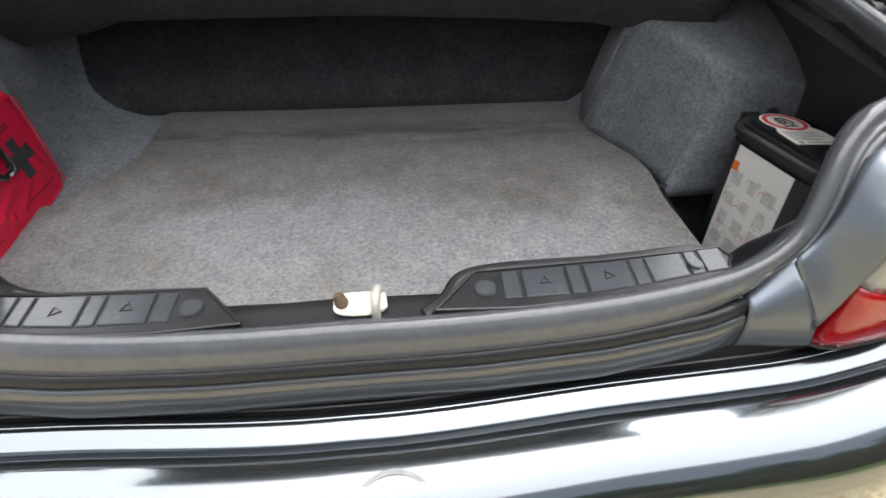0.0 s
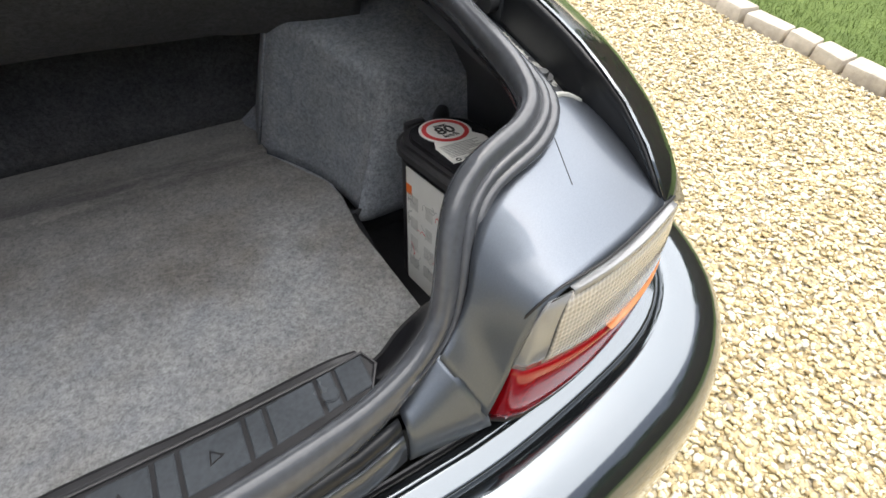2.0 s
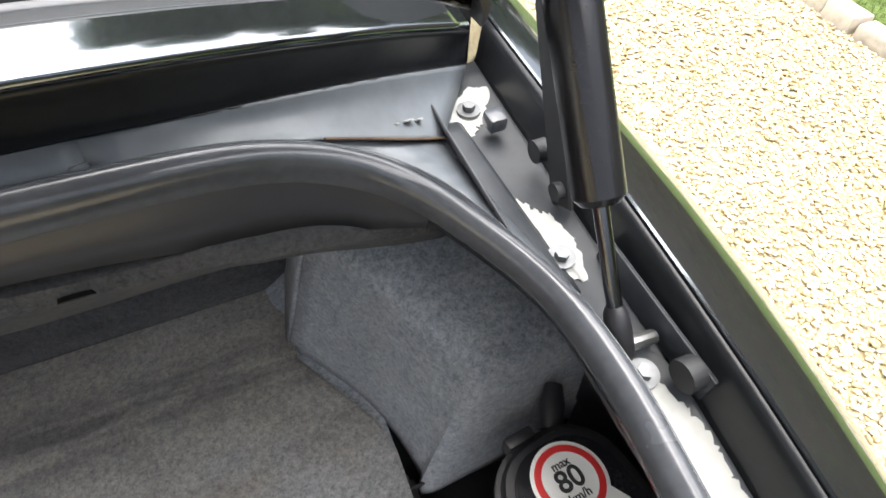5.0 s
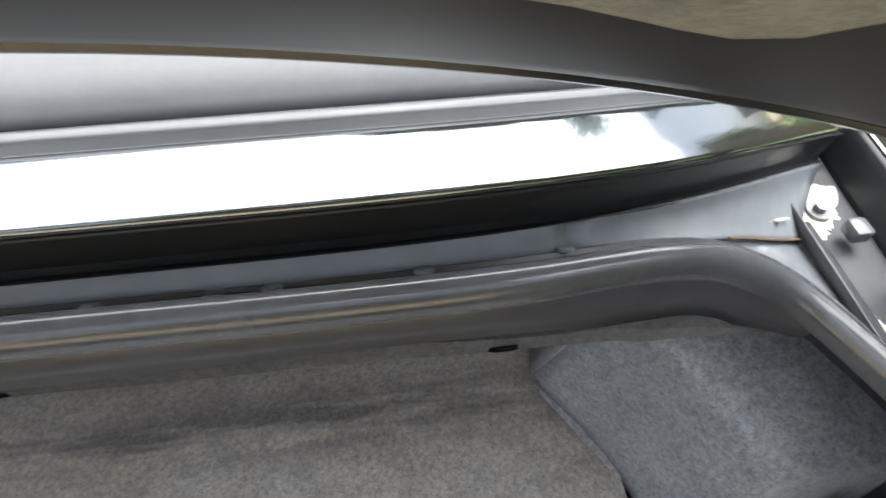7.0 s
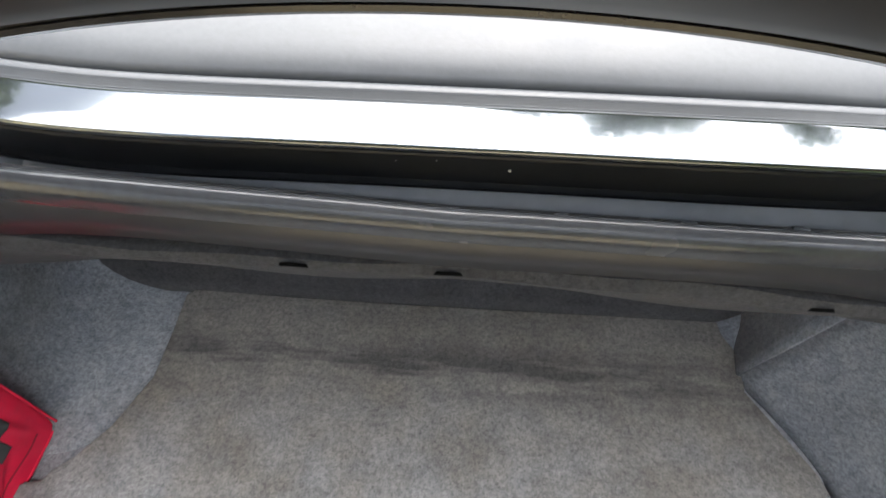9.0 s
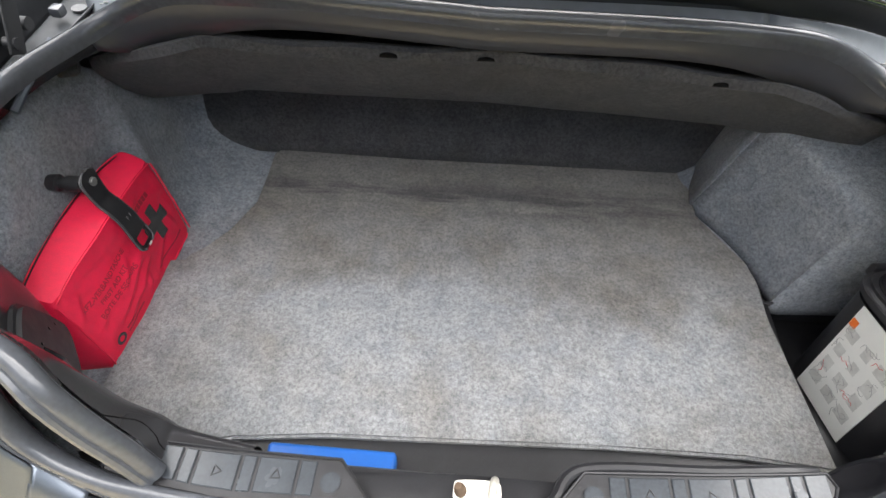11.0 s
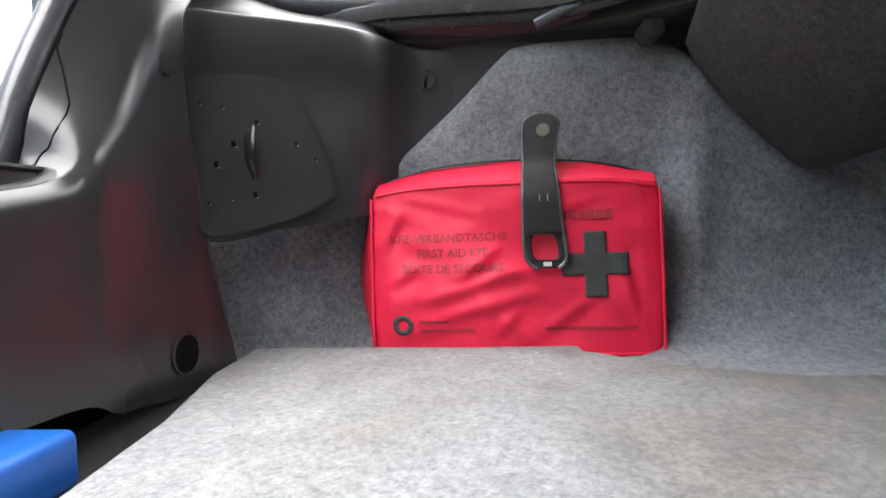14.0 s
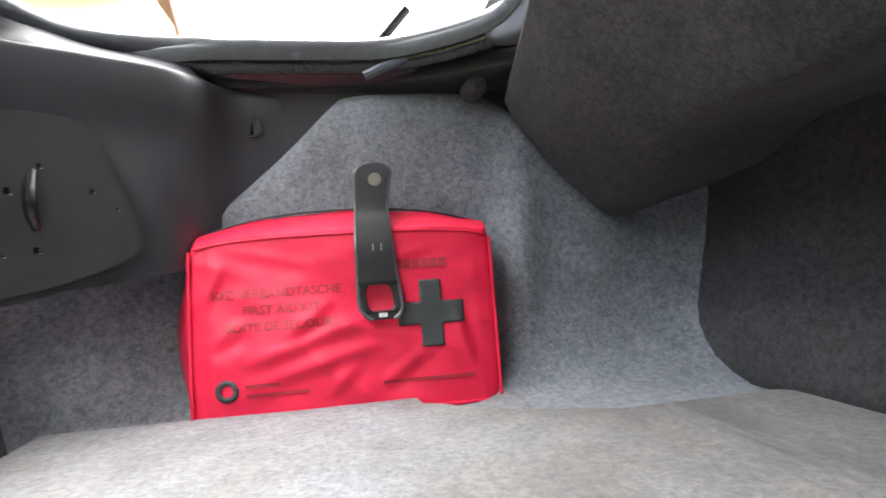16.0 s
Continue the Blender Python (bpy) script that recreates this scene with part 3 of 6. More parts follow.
    for y in np.linspace(0.0, 1.3, 34):
        x1, z1 = wx(y), wz(y)
        e = max(0.0, 1 - y / 1.3)
        w = np.interp(y, [0.0, 0.06, 0.13, 0.22, 0.34, 0.47, 0.70, 1.3], [0.068, 0.095, 0.125, 0.150, 0.172, 0.182, 0.186, 0.18])
        rows.append(side([(x1 - 0.003, y, z1 - 0.010), (x1 - 0.001, y, z1 - 0.001)], s) + list(spline(side([(x1 + 0.001, y, z1), (x1 + 0.003, y, z1 - 0.0006), (x1 + 0.10 * w, y, z1 - 0.018 * w), (x1 + 0.25 * w, y, z1 - 0.084 * w), (x1 + 0.40 * w, y, z1 - 0.185 * w), (x1 + 0.55 * w, y + 0.010 * e, z1 - 0.33 * w), (x1 + 0.75 * w, y + 0.022 * e, z1 - 0.56 * w), (x1 + 0.92 * w, y + 0.034 * e, z1 - 0.86 * w), (x1 + w, y + 0.05 * e, 0.60), (x1 + w + 0.012, y + 0.12 * e, 0.52), (x1 + w + 0.01, y + 0.30 * e, 0.40), (x1 + w - 0.02, y + 0.40 * e, 0.20)], s), 26)))
    sub("rear_wing", loft(rows), M_PAINT, label="glossy dark grey rear wing", thick=0.002)
    # tail lamp, wrapped round the corner and tapering with the wing
    def lens(f0, f1, za, zb, swell, nu=18):
        rows = []
        for u in np.linspace(0, 1, 9):
            row = []
            for f in np.linspace(f0, f1, nu):
                z = za(f) + (zb(f) - za(f)) * u
                xl = 0.484 + 0.13 * (z - 0.60) + 0.008 * max(0.0, (z - 0.735) / 0.03) ** 2
                xr = 0.676 + (0.762 - z) * 0.48
                x = xl + (xr - xl) * f
                y = -0.046 + 0.0575 * ((x - 0.505) / 0.2) ** 2 + (0.012 * (0.505 - x) / 0.02 if x < 0.505 else 0.0)
                d = swell * (1 - (2 * u - 1) ** 4) * (1 - (2 * f - 1) ** 8)
                row.append((s * (x + 0.3 * d), y - d, z))
            rows.append(row)
        return loft(rows)
    low = lambda f: 0.592 + 0.025 * f
    split = lambda f: 0.684 - 0.050 * f
    high = lambda f: 0.766 - 0.004 * f
    lamp = sub("tail_lamp", lens(0, 1, lambda f: 0.588 + 0.025 * f, lambda f: 0.768 - 0.004 * f, -0.014), M_DARK, label="rectangular wrap-round tail lamp, clear over red")
    part("edge_lens", lens(0, 0.13, split, high, 0.002), M_LENS_GREY, lamp, "grey translucent lens edge", thick=0.002)
    part("clear_lens", lens(0.13, 1, split, high, 0.004, 30), M_LENS_CLEAR, lamp, "clear ribbed indicator lens", thick=0.002)
    part("red_lens", lens(0, 1, low, lambda f: split(f) - 0.0012, 0.003), M_LENS_RED, lamp, "dark red lens", thick=0.002)
    # glow from inside the lamp, painted as an opaque amber strip
    part("amber_glow_strip", lens(0.50, 0.985, lambda f: split(f) + 0.0006, lambda f: split(f) + 0.0010 + 0.046 * (f - 0.5), 0.0052), M_AMBER, lamp, "amber glow painted low on the clear lens")
    rows = []
    for f in np.linspace(0.13, 1, 20):
        xl, xr = 0.484 + 0.13 * 0.168 + 0.008 * 1.21, 0.676 - 0.003
        x = xl + (xr - xl) * f
        y = -0.046 + 0.0575 * ((x - 0.505) / 0.2) ** 2
        rows.append(side([(x, y - 0.002, high(f) - 0.001), (x, y, high(f) + 0.0025), (x - 0.003, y + 0.012, high(f) + 0.0045)], s))
    part("lens_rim", loft(rows), M_LENS_GREY, lamp, "pale glassy top edge of the lens", thick=0.0015)
    part("lamp_gasket", tube([(s * x, y, z) for x, y, z in spline([(0.480, -0.032, 0.596), (0.489, -0.033, 0.66), (0.497, -0.035, 0.73), (0.520, -0.041, 0.770), (0.58, -0.032, 0.772), (0.676, 0.002, 0.766)], 30)], 0.0012, 8), M_DARK, lamp)
    return lamp


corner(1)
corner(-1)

# ---- deck in front of the opening ----
CX, CZ = [0.0, 0.20, 0.35, 0.40, 0.45, 0.50, 0.55, 0.60, 0.66, 0.72], [0.0, 0.002, 0.009, 0.018, 0.031, 0.047, 0.066, 0.087, 0.113, 0.140]
CY = [0.0, 0.001, 0.008, 0.018, 0.036, 0.056, 0.077, 0.099, 0.126, 0.153]
FZ, FY = np.polyfit(np.square(CX), CZ, 3), np.polyfit(np.square(CX), CY, 3)
CX = list(np.linspace(0, 0.72, 49))
CZ, CY = [float(np.polyval(FZ, x * x)) for x in CX], [float(np.polyval(FY, x * x)) for x in CX]


def crown(x):
    """How far the deck lies below its middle; the raised left side falls away less."""
    return float(np.interp(abs(x), CX, CZ)) * (1.0 if x > 0 else 1.0 - 0.62 * min(1.0, -x / 0.35))


def deck(profile, x0=-0.668, x1=0.668, n=61):
    rows = []
    for x in np.linspace(x0, x1, n):
        cz, cy = crown(x), np.interp(abs(x), CX, CY)
        rows.append([(x, y + cy, z - cz) for y, z in profile])
    return loft(rows)


CHANNEL = [(0.506, 0.920), (0.510, 0.926), (0.515, 0.932), (0.5195, 0.937), (0.5225, 0.9395), (0.5245, 0.938)]
level_part("deck_gutter", deck(CHANNEL, -0.361, 0.361), M_MATT, label="grey painted channel with press-in plugs", thick=0.0015)
level_part("deck_step", deck([(0.523, 0.937), (0.530, 0.934), (0.533, 0.940), (0.529, 0.968), (0.526, 0.974)]), M_SHADE_PAINT, thick=0.0015)
level_part("rear_deck", deck([(0.5255, 0.972), (0.5258, 0.978), (0.527, 0.9796), (0.530, 0.9804), (0.545, 0.9810), (0.57, 0.9814), (0.588, 0.9816)]), M_PAINT, label="glossy painted strip ahead of the boot", thick=0.0015)
level_part("deck_trim", deck([(0.587, 0.9800), (0.5895, 0.9826), (0.594, 0.9836), (0.598, 0.982)]), M_VINYL, label="thin grey trim along the hood cover", thick=0.001)
level_part("hood_cover", deck([(0.597, 0.980), (0.602, 0.989), (0.62, 1.003), (0.66, 1.018), (0.74, 1.030), (0.90, 1.034), (1.1, 1.02), (1.3, 0.98)]), M_VINYL, label="smooth grey folded hood cover", thick=0.002)

for s in (1, -1):
    sub("corner_plate", loft([spline(side([(0.430, 0.537, 0.893), (0.500, 0.546, 0.860), (0.556, 0.526, 0.838), (0.594, 0.470, 0.826), (0.621, 0.410, 0.822)], s), 16), spline(side([(0.475, 0.5415, 0.882), (0.540, 0.561, 0.845), (0.608, 0.580, 0.806), (0.626, 0.480, 0.803), (0.640, 0.410, 0.801)], s), 16)]), M_MATT, label="flat painted plate in the opening's front corner", thick=0.0012)

# ---- boot lid, raised on its front hinges ----
LID_OPEN = 51.0


def lid_point(x, along, lift):
    """along: from the hinge edge up the lid; lift: out from its inner face."""
    cz = 0.33 * x * x
    ca, sa = math.cos(radians(LID_OPEN)), math.sin(radians(LID_OPEN))
    return (x, 0.540 - along * ca + lift * sa, 1.078 - cz + along * sa + lift * ca)


lid_rows = lambda profile, half: loft([[lid_point(x, a, l) for a, l in profile] for x in np.linspace(-half, half, 41)])
lid = sub("boot_lid", lid_rows([(0.05, 0.0), (0.02, 0.002), (0.006, 0.006), (0.0, 0.014), (0.002, 0.024), (0.03, 0.034), (0.2, 0.06), (0.42, 0.06), (0.58, 0.036), (0.62, 0.012), (0.632, -0.04), (0.630, -0.11), (0.622, -0.125), (0.612, -0.11), (0.606, -0.02)], 0.612), M_PAINT, label="raised boot lid in dark grey paint", thick=0.002)
def lid_inset(profile, n=41):
    """As lid_rows, but narrowing from the hinge edge upwards."""
    rows = []
    for f in np.linspace(-1, 1, n):
        rows.append([lid_point(f * np.interp(a, [0.0, 0.02, 0.13, 0.25], [0.602, 0.600, 0.545, 0.535]), a, l) for a, l in profile])
    return loft(rows)


part("inner_panel", lid_inset([(0.002, 0.010), (0.008, 0.0), (0.020, -0.006), (0.034, -0.004), (0.040, -0.012), (0.06, -0.016), (0.12, -0.014), (0.3, -0.006), (0.55, -0.006), (0.605, 0.004)]), M_LID, lid, "dark inner lid panel", thick=0.002)
part("edge_fold", lid_rows([(0.014, -0.004), (0.0155, -0.0105), (0.021, -0.0115), (0.024, -0.009), (0.0245, -0.0045)], 0.60), M_SHINY, lid, "dark sealing lip", thick=0.001)
for s in (1, -1):
    part("side_flange", loft([[lid_point(s * (np.interp(a, [0.0, 0.02, 0.13, 0.25], [0.602, 0.600, 0.545, 0.535]) + x), a, l) for x, l in ((-0.001, -0.010), (0.003, -0.016), (0.008, -0.012), (0.012, 0.010), (0.016, 0.016))] for a in np.linspace(0.010, 0.58, 30)]), M_LID, lid, "folded side edge of the lid", thick=0.0015)
lining = []
for x in np.linspace(-0.40, 0.40, 49):
    a0 = np.interp(abs(x), [0, 0.14, 0.30, 0.332, 0.350, 0.365, 0.377, 0.40], [0.125, 0.122, 0.115, 0.110, 0.1095, 0.115, 0.132, 0.17])
    lining.append([lid_point(x, a, -0.0165 + 0.010 * a) for a in (a0, a0 + 0.004, a0 + 0.02, 0.30, 0.42, 0.54)])
part("lid_lining", loft(lining), M_LINING, lid, "grey felt lid lining", thick=0.004)

# ---- inside of the boot ----
for nm, sheet in (("boot_pan", [[(x, y, 0.44) for y in (-0.02, 0.75)] for x in (-0.66, 0.72)]),
                  ("boot_front_panel", [[(x, 0.757, z) for z in (0.40, 0.95)] for x in (-0.72, 0.72)]),
                  ("boot_side_panel", [[(0.708, y, z) for z in (0.40, 0.76)] for y in (0.16, 0.76)]),
                  ("boot_side_panel", [[(-0.66, y, z) for z in (0.40, 0.82)] for y in (0.0, 0.76)]),
                  ("boot_rear_panel", [[(x, -0.012, z) for z in (0.40, 0.60)] for x in (-0.60, 0.60)]),
                  ("boot_rear_panel", [[(x, -0.008, z) for z in (0.40, 0.74)] for x in (-0.68, -0.455)])):
    level_part(nm, loft(sheet), M_DARK, thick=0.002)


def bulk(x):
    return 0.012 * math.sin(x * 9) + 0.006 * math.sin(x * 31 + 1)


rows = []
for x in np.linspace(-0.60, 0.595, 81):
    dz = -0.065 * min(0.40, max(0.0, x)) - 0.30 * max(0.0, abs(x) - 0.40) - (0.0 if x < 0 else 0.10 * max(0.0, x - 0.47))
    b = bulk(x)
    dy = 0.12 * max(0.0, abs(x) - 0.43)
    sag = 0.006 * math.sin(x * 17 + 0.6)
    e = min(1.0, max(0.0, (-0.40 - x) / 0.09))
    e = e * e * (3 - 2 * e)
    rows.append(spline([(u, v + dy + e * v1, w - e * w1) for (u, v, w), v1, w1 in zip([(x, 0.510, 0.874 + dz + 0.3 * b), (x, 0.4985, 0.874 + dz + 0.4 * b), (x, 0.4965, 0.868 + dz + 0.3 * b), (x, 0.501, 0.857 + dz), (x, 0.540, 0.798 + dz + sag), (x, 0.588, 0.736 + dz * 0.8), (x, 0.600, 0.727 + dz * 0.7), (x, 0.616, 0.727 + dz * 0.6), (x, 0.66, 0.735 + dz * 0.4), (x, 0.742, 0.742 + dz * 0.3)], (0, 0, 0, 0, 0.003, 0.010, 0.016, 0.020, 0.02, 0.0), (0, 0, 0, 0, 0.0, 0.004, 0.010, 0.014, 0.02, 0.02))], 30))
flap = sub("shelf_carpet", loft(rows), M_FLAP, label="dark grey felt covering under the rear shelf", thick=0.004, level=True)
for x, z, r in ((-0.002, 0.859, 0.0150), (-0.138, 0.861, 0.0130), (0.321, 0.841, 0.0115)):
    part("fixing_hole", turned(disc(r, 0.003, (0, 0, 0), (0, 0, 0), 24), pose(x, 0.4985 + 0.75 * (0.859 - 0.065 * max(0.0, x) - z), z, 124, 0, 0)), M_HOLE, flap)
rows = [spline([(x, 0.700 + 0.01 * bulk(x), 0.495), (x, 0.706, 0.52), (x, 0.722, 0.60), (x, 0.735, 0.70), (x, 0.742, 0.80)], 12) for x in np.linspace(-0.64, 0.56, 30)]
level_part("bulkhead_carpet", loft(rows), M_FLAP, label="dark grey felt on the front wall", thick=0.004)

def corner_path(a, b, c, r=0.25, n=8):
    """From a to c by way of a rounded corner at b."""
    a, b, c = (np.array(p, float) for p in (a, b, c))
    p, q = b + (a - b) * r, b + (c - b) * r
    arc = [(1 - t) ** 2 * p + 2 * t * (1 - t) * b + t * t * q for t in np.linspace(0, 1, 7)]
    return np.vstack([np.linspace(a, p, n, endpoint=False), arc, np.linspace(q, c, n + 1)[1:]])


def box_skin(low, top, back, r=0.16, hollow=0.0):
    """A felt-covered wheel housing: two upright faces and a top."""
    lo, hi, bk = corner_path(*low, r), corner_path(*top, r), corner_path(*back, 0.4)
    rows = []
    for i in range(10):
        lo[i][0] += hollow * math.sin(math.pi * i / 10)
    for i, (a, b, c) in enumerate(zip(lo, hi, bk)):
        row = corner_path(a, b, c, 0.06, 9)
        k = 0.006 * noise.noise((i * 0.25, 3.0, 0.0))
        rows.append([q + np.array([k, k, 0]) * math.sin(math.pi * j / len(row)) for j, q in enumerate(row)])
    return loft(rows)


level_part("wheel_housing_trim", box_skin([(0.416, 0.61, 0.485), (0.507, 0.372, 0.480), (0.72, 0.385, 0.480)], [(0.474, 0.592, 0.722), (0.582, 0.408, 0.686), (0.74, 0.405, 0.662)], [(0.53, 0.74, 0.765), (0.70, 0.66, 0.765), (0.76, 0.45, 0.70)], 0.10, 0.030), M_TRIM, label="blue-grey felt wheel housing trim", thick=0.004)
level_part("front_corner_trim", loft([spline([(0.417, 0.607, 0.486), (0.43, 0.66, 0.50), (0.45, 0.74, 0.51)], 8), spline([(0.475, 0.590, 0.723), (0.500, 0.66, 0.746), (0.531, 0.742, 0.768)], 8)]), M_TRIM, thick=0.004)
# left side lining and wheel housing, with a broad hollow where they meet the floor
def felt_wall(stations, steps=6):
    """Stations of (floor edge, wall, top): a hollow up from the floor, a wall, and a rounded top lip."""
    flat = spline_u([[*e, *w, *t] for e, w, t in stations], steps)
    rows = []
    for i, r in enumerate(flat):
        e, w, t = np.array([r[0], r[1], 0.489]), np.array([r[2], r[3], 0.489]), np.array(r[4:7])
        h = np.array([w[0], w[1], 0.489 + min(0.10, 0.45 * (t[2] - 0.489))])
        row = [(1 - u) ** 2 * e + 2 * u * (1 - u) * w + u * u * h for u in np.linspace(0, 1, 9)]
        row += [h + (t - h) * u for u in np.linspace(0.15, 0.96, 7)]
        away = np.array([t[0] - e[0], t[1] - e[1], 0.0])
        away /= np.linalg.norm(away) + 1e-9
        row += [t + away * 0.006 + np.array([0, 0, 0.0015]), t + away * 0.016, t + away * 0.034 - np.array([0, 0, 0.006])]
        k = [0.005 * noise.noise((i * 0.11, j * 0.3, 3.0)) for j in range(len(row))]
        rows.append([q + away * k_ for q, k_ in zip(row, k)])
    return loft(rows)


LINING = [(-0.004, -0.520, -0.535, -0.490, 0.612), (0.028, -0.545, -0.568, -0.526, 0.617), (0.060, -0.552, -0.580, -0.562, 0.626), (0.105, -0.575, -0.606, -0.596, 0.640), (0.150, -0.585, -0.617, -0.614, 0.654), (0.178, -0.588, -0.619, -0.619, 0.678), (0.205, -0.590, -0.620, -0.622, 0.707), (0.265, -0.590, -0.620, -0.625, 0.760), (0.318, -0.590, -0.620, -0.628, 0.812), (0.340, -0.588, -0.620, -0.629, 0.825), (0.40, -0.580, -0.620, -0.630, 0.828)]
stations = [((e, y), (w, y), (t, y, z)) for y, e, w, t, z in LINING]
stations += [((-0.560, 0.425), (-0.619, 0.450), (-0.630, 0.455, 0.828)), ((-0.525, 0.430), (-0.612, 0.485), (-0.628, 0.495, 0.820)), ((-0.490, 0.445), (-0.590, 0.515), (-0.612, 0.530, 0.790)), ((-0.462, 0.470), (-0.597, 0.545), (-0.616, 0.560, 0.770)), ((-0.443, 0.503), (-0.600, 0.585), (-0.618, 0.595, 0.752)), ((-0.429, 0.548), (-0.602, 0.630), (-0.618, 0.640, 0.742)), ((-0.424, 0.600), (-0.600, 0.675), (-0.615, 0.685, 0.738)), ((-0.423, 0.645), (-0.565, 0.718), (-0.575, 0.728, 0.735)), ((-0.423, 0.700), (-0.49, 0.748), (-0.50, 0.752, 0.735))]
level_part("side_lining", felt_wall(stations), M_TRIM, label="blue-grey felt lining over the side and wheel housing", thick=0.005, sharp=2.5)
# bare panel above the side felt, and the moulded corners
for s in (-1, 1):
    rows = [side([(0.611, y, 0.824), (0.622, y, 0.808 if s < 0 else 0.784), (0.645 if s < 0 else 0.690, y, 0.790 if s < 0 else 0.768), (0.655 if s < 0 else 0.704, y, 0.70), (0.658 if s < 0 else 0.704, y, 0.55)], s) for y in np.linspace(0.14, 0.70, 12)]
    sub("inner_side_panel", loft(rows), M_SKIRT, thick=0.002)
# right: a short lip under the seal; left: the whole moulded corner down to the floor
lip_top = [(0.24, -0.020, 0.650), (0.34, -0.008, 0.660), (0.40, 0.002, 0.670), (0.436, 0.008, 0.690), (0.456, 0.018, 0.715), (0.468, 0.030, 0.745), (0.480, 0.046, 0.772), (0.496, 0.060, 0.790), (0.516, 0.074, 0.798), (0.547, 0.086, 0.804), (0.577, 0.100, 0.807), (0.596, 0.150, 0.812), (0.600, 0.22, 0.815)]
lip_low = [(0.24, 0.020, 0.62), (0.34, 0.030, 0.63), (0.405, 0.042, 0.64), (0.435, 0.055, 0.65), (0.458, 0.060, 0.66), (0.480, 0.062, 0.67), (0.510, 0.060, 0.675), (0.57, 0.05, 0.68), (0.60, 0.06, 0.70), (0.62, 0.08, 0.72), (0.64, 0.10, 0.74), (0.66, 0.15, 0.76), (0.66, 0.22, 0.77)]
rows = [spline_u([a, (a + c) / 2 + np.array([0.004, -0.004, 0.0]), c], 5) for a, c in zip(spline_u(lip_top, 4), spline_u(lip_low, 4))]
sub("corner_moulding", loft(rows), M_SHINY, label="smooth black moulding in the rear corner", thick=0.002)
m_top = [(-0.24, -0.020, 0.646), (-0.322, -0.012, 0.668), (-0.338, -0.006, 0.716), (-0.358, 0.000, 0.764), (-0.378, 0.010, 0.810), (-0.404, 0.028, 0.834), (-0.445, 0.044, 0.846), (-0.476, 0.050, 0.850)]
m_up = [(-0.24, 0.020, 0.648), (-0.322, 0.028, 0.664), (-0.345, 0.034, 0.688), (-0.372, 0.036, 0.718), (-0.392, 0.040, 0.752), (-0.412, 0.045, 0.775), (-0.428, 0.048, 0.790), (-0.436, 0.050, 0.797)]
m_mid = [(-0.24, 0.026, 0.60), (-0.318, 0.032, 0.61), (-0.345, 0.037, 0.625), (-0.380, 0.039, 0.64), (-0.410, 0.040, 0.65), (-0.436, 0.040, 0.65), (-0.455, 0.042, 0.642), (-0.466, 0.044, 0.638)]
m_low = [(-0.24, 0.030, 0.518), (-0.318, 0.036, 0.515), (-0.345, 0.040, 0.502), (-0.385, 0.036, 0.495), (-0.412, 0.038, 0.490), (-0.445, 0.042, 0.487), (-0.478, 0.050, 0.487), (-0.500, 0.053, 0.487)]
m_back = [tuple((p + q) / 2 for p, q in zip(a, c)) for a, c in zip(m_mid, m_low)]
rows = [spline_u([a, b, c, d, e], 6) for a, b, c, d, e in zip(*(spline_u(q, 4) for q in (m_top, m_up, m_mid, m_back, m_low)))]
left_mould = level_part("corner_moulding", loft(rows), M_MOULD, label="smooth black moulding in the rear corner", sharp=3.0)
part("rolled_edge", tube(spline_u([tuple(q) for q in rows[-1]][::3], 4), 0.0010, 8), M_MOULD, left_mould)
bpy.context.view_layer.update()
joint = []
for q in spline([(-0.353, 0.000, 0.779), (-0.362, 0.002, 0.740), (-0.368, 0.003, 0.698), (-0.360, 0.002, 0.677), (-0.340, 0.000, 0.672), (-0.300, -0.004, 0.668)], 40):
    ok, at, nrm, _ = left_mould.closest_point_on_mesh(tuple(q))
    joint.append(tuple(at))
part("panel_joint", tube(joint, 0.0007, 6), M_HOLE, left_mould)
ridge = [(x - 0.006, y - 0.013, z + 0.010) for x, y, z in m_top[1:]] + [(-0.515, 0.058, 0.866), (-0.550, 0.072, 0.868), (-0.585, 0.098, 0.870), (-0.604, 0.140, 0.872), (-0.612, 0.20, 0.874)]
left_seal = level_part("boot_seal", tube(spline(ridge, 70), [0.012] * 70, 14), M_RUBBER, label="black rubber weatherstrip round the raised corner")
part("seal_lip", tube(spline([(x - 0.004, y - 0.012, z - 0.002) for x, y, z in ridge], 70), 0.007, 10), M_RUBBER, left_seal)
# bare inner panel behind the lamp cover, running from the moulding to the side
inner = []
CORNER = [(-0.424, 0.022), (-0.468, 0.040), (-0.526, 0.118), (-0.567, 0.172), (-0.632, 0.215), (-0.660, 0.31)]
for z, path in ((0.612, [(-0.452, 0.024), (-0.482, 0.042), (-0.530, 0.116), (-0.565, 0.168), (-0.632, 0.205), (-0.662, 0.31)]), (0.70, [(-0.436, 0.018), (-0.472, 0.036), (-0.527, 0.118), (-0.565, 0.172), (-0.634, 0.21), (-0.662, 0.31)]), (0.765, CORNER), (0.805, [(x + 0.003, y + 0.004) for x, y in CORNER]), (0.826, [(x + 0.003, y + 0.004) for x, y in CORNER]), (0.833, [(x - 0.004, y - 0.005) for x, y in CORNER]), (0.856, [(-0.445, 0.046), (-0.490, 0.056), (-0.540, 0.078), (-0.582, 0.108), (-0.612, 0.17), (-0.630, 0.31)])):
    inner.append(spline([(x, y, z + (0.045 * k / 5 if z < 0.62 else 0.008 * k / 5 if z > 0.82 else 0)) for k, (x, y) in enumerate(path)], 28))
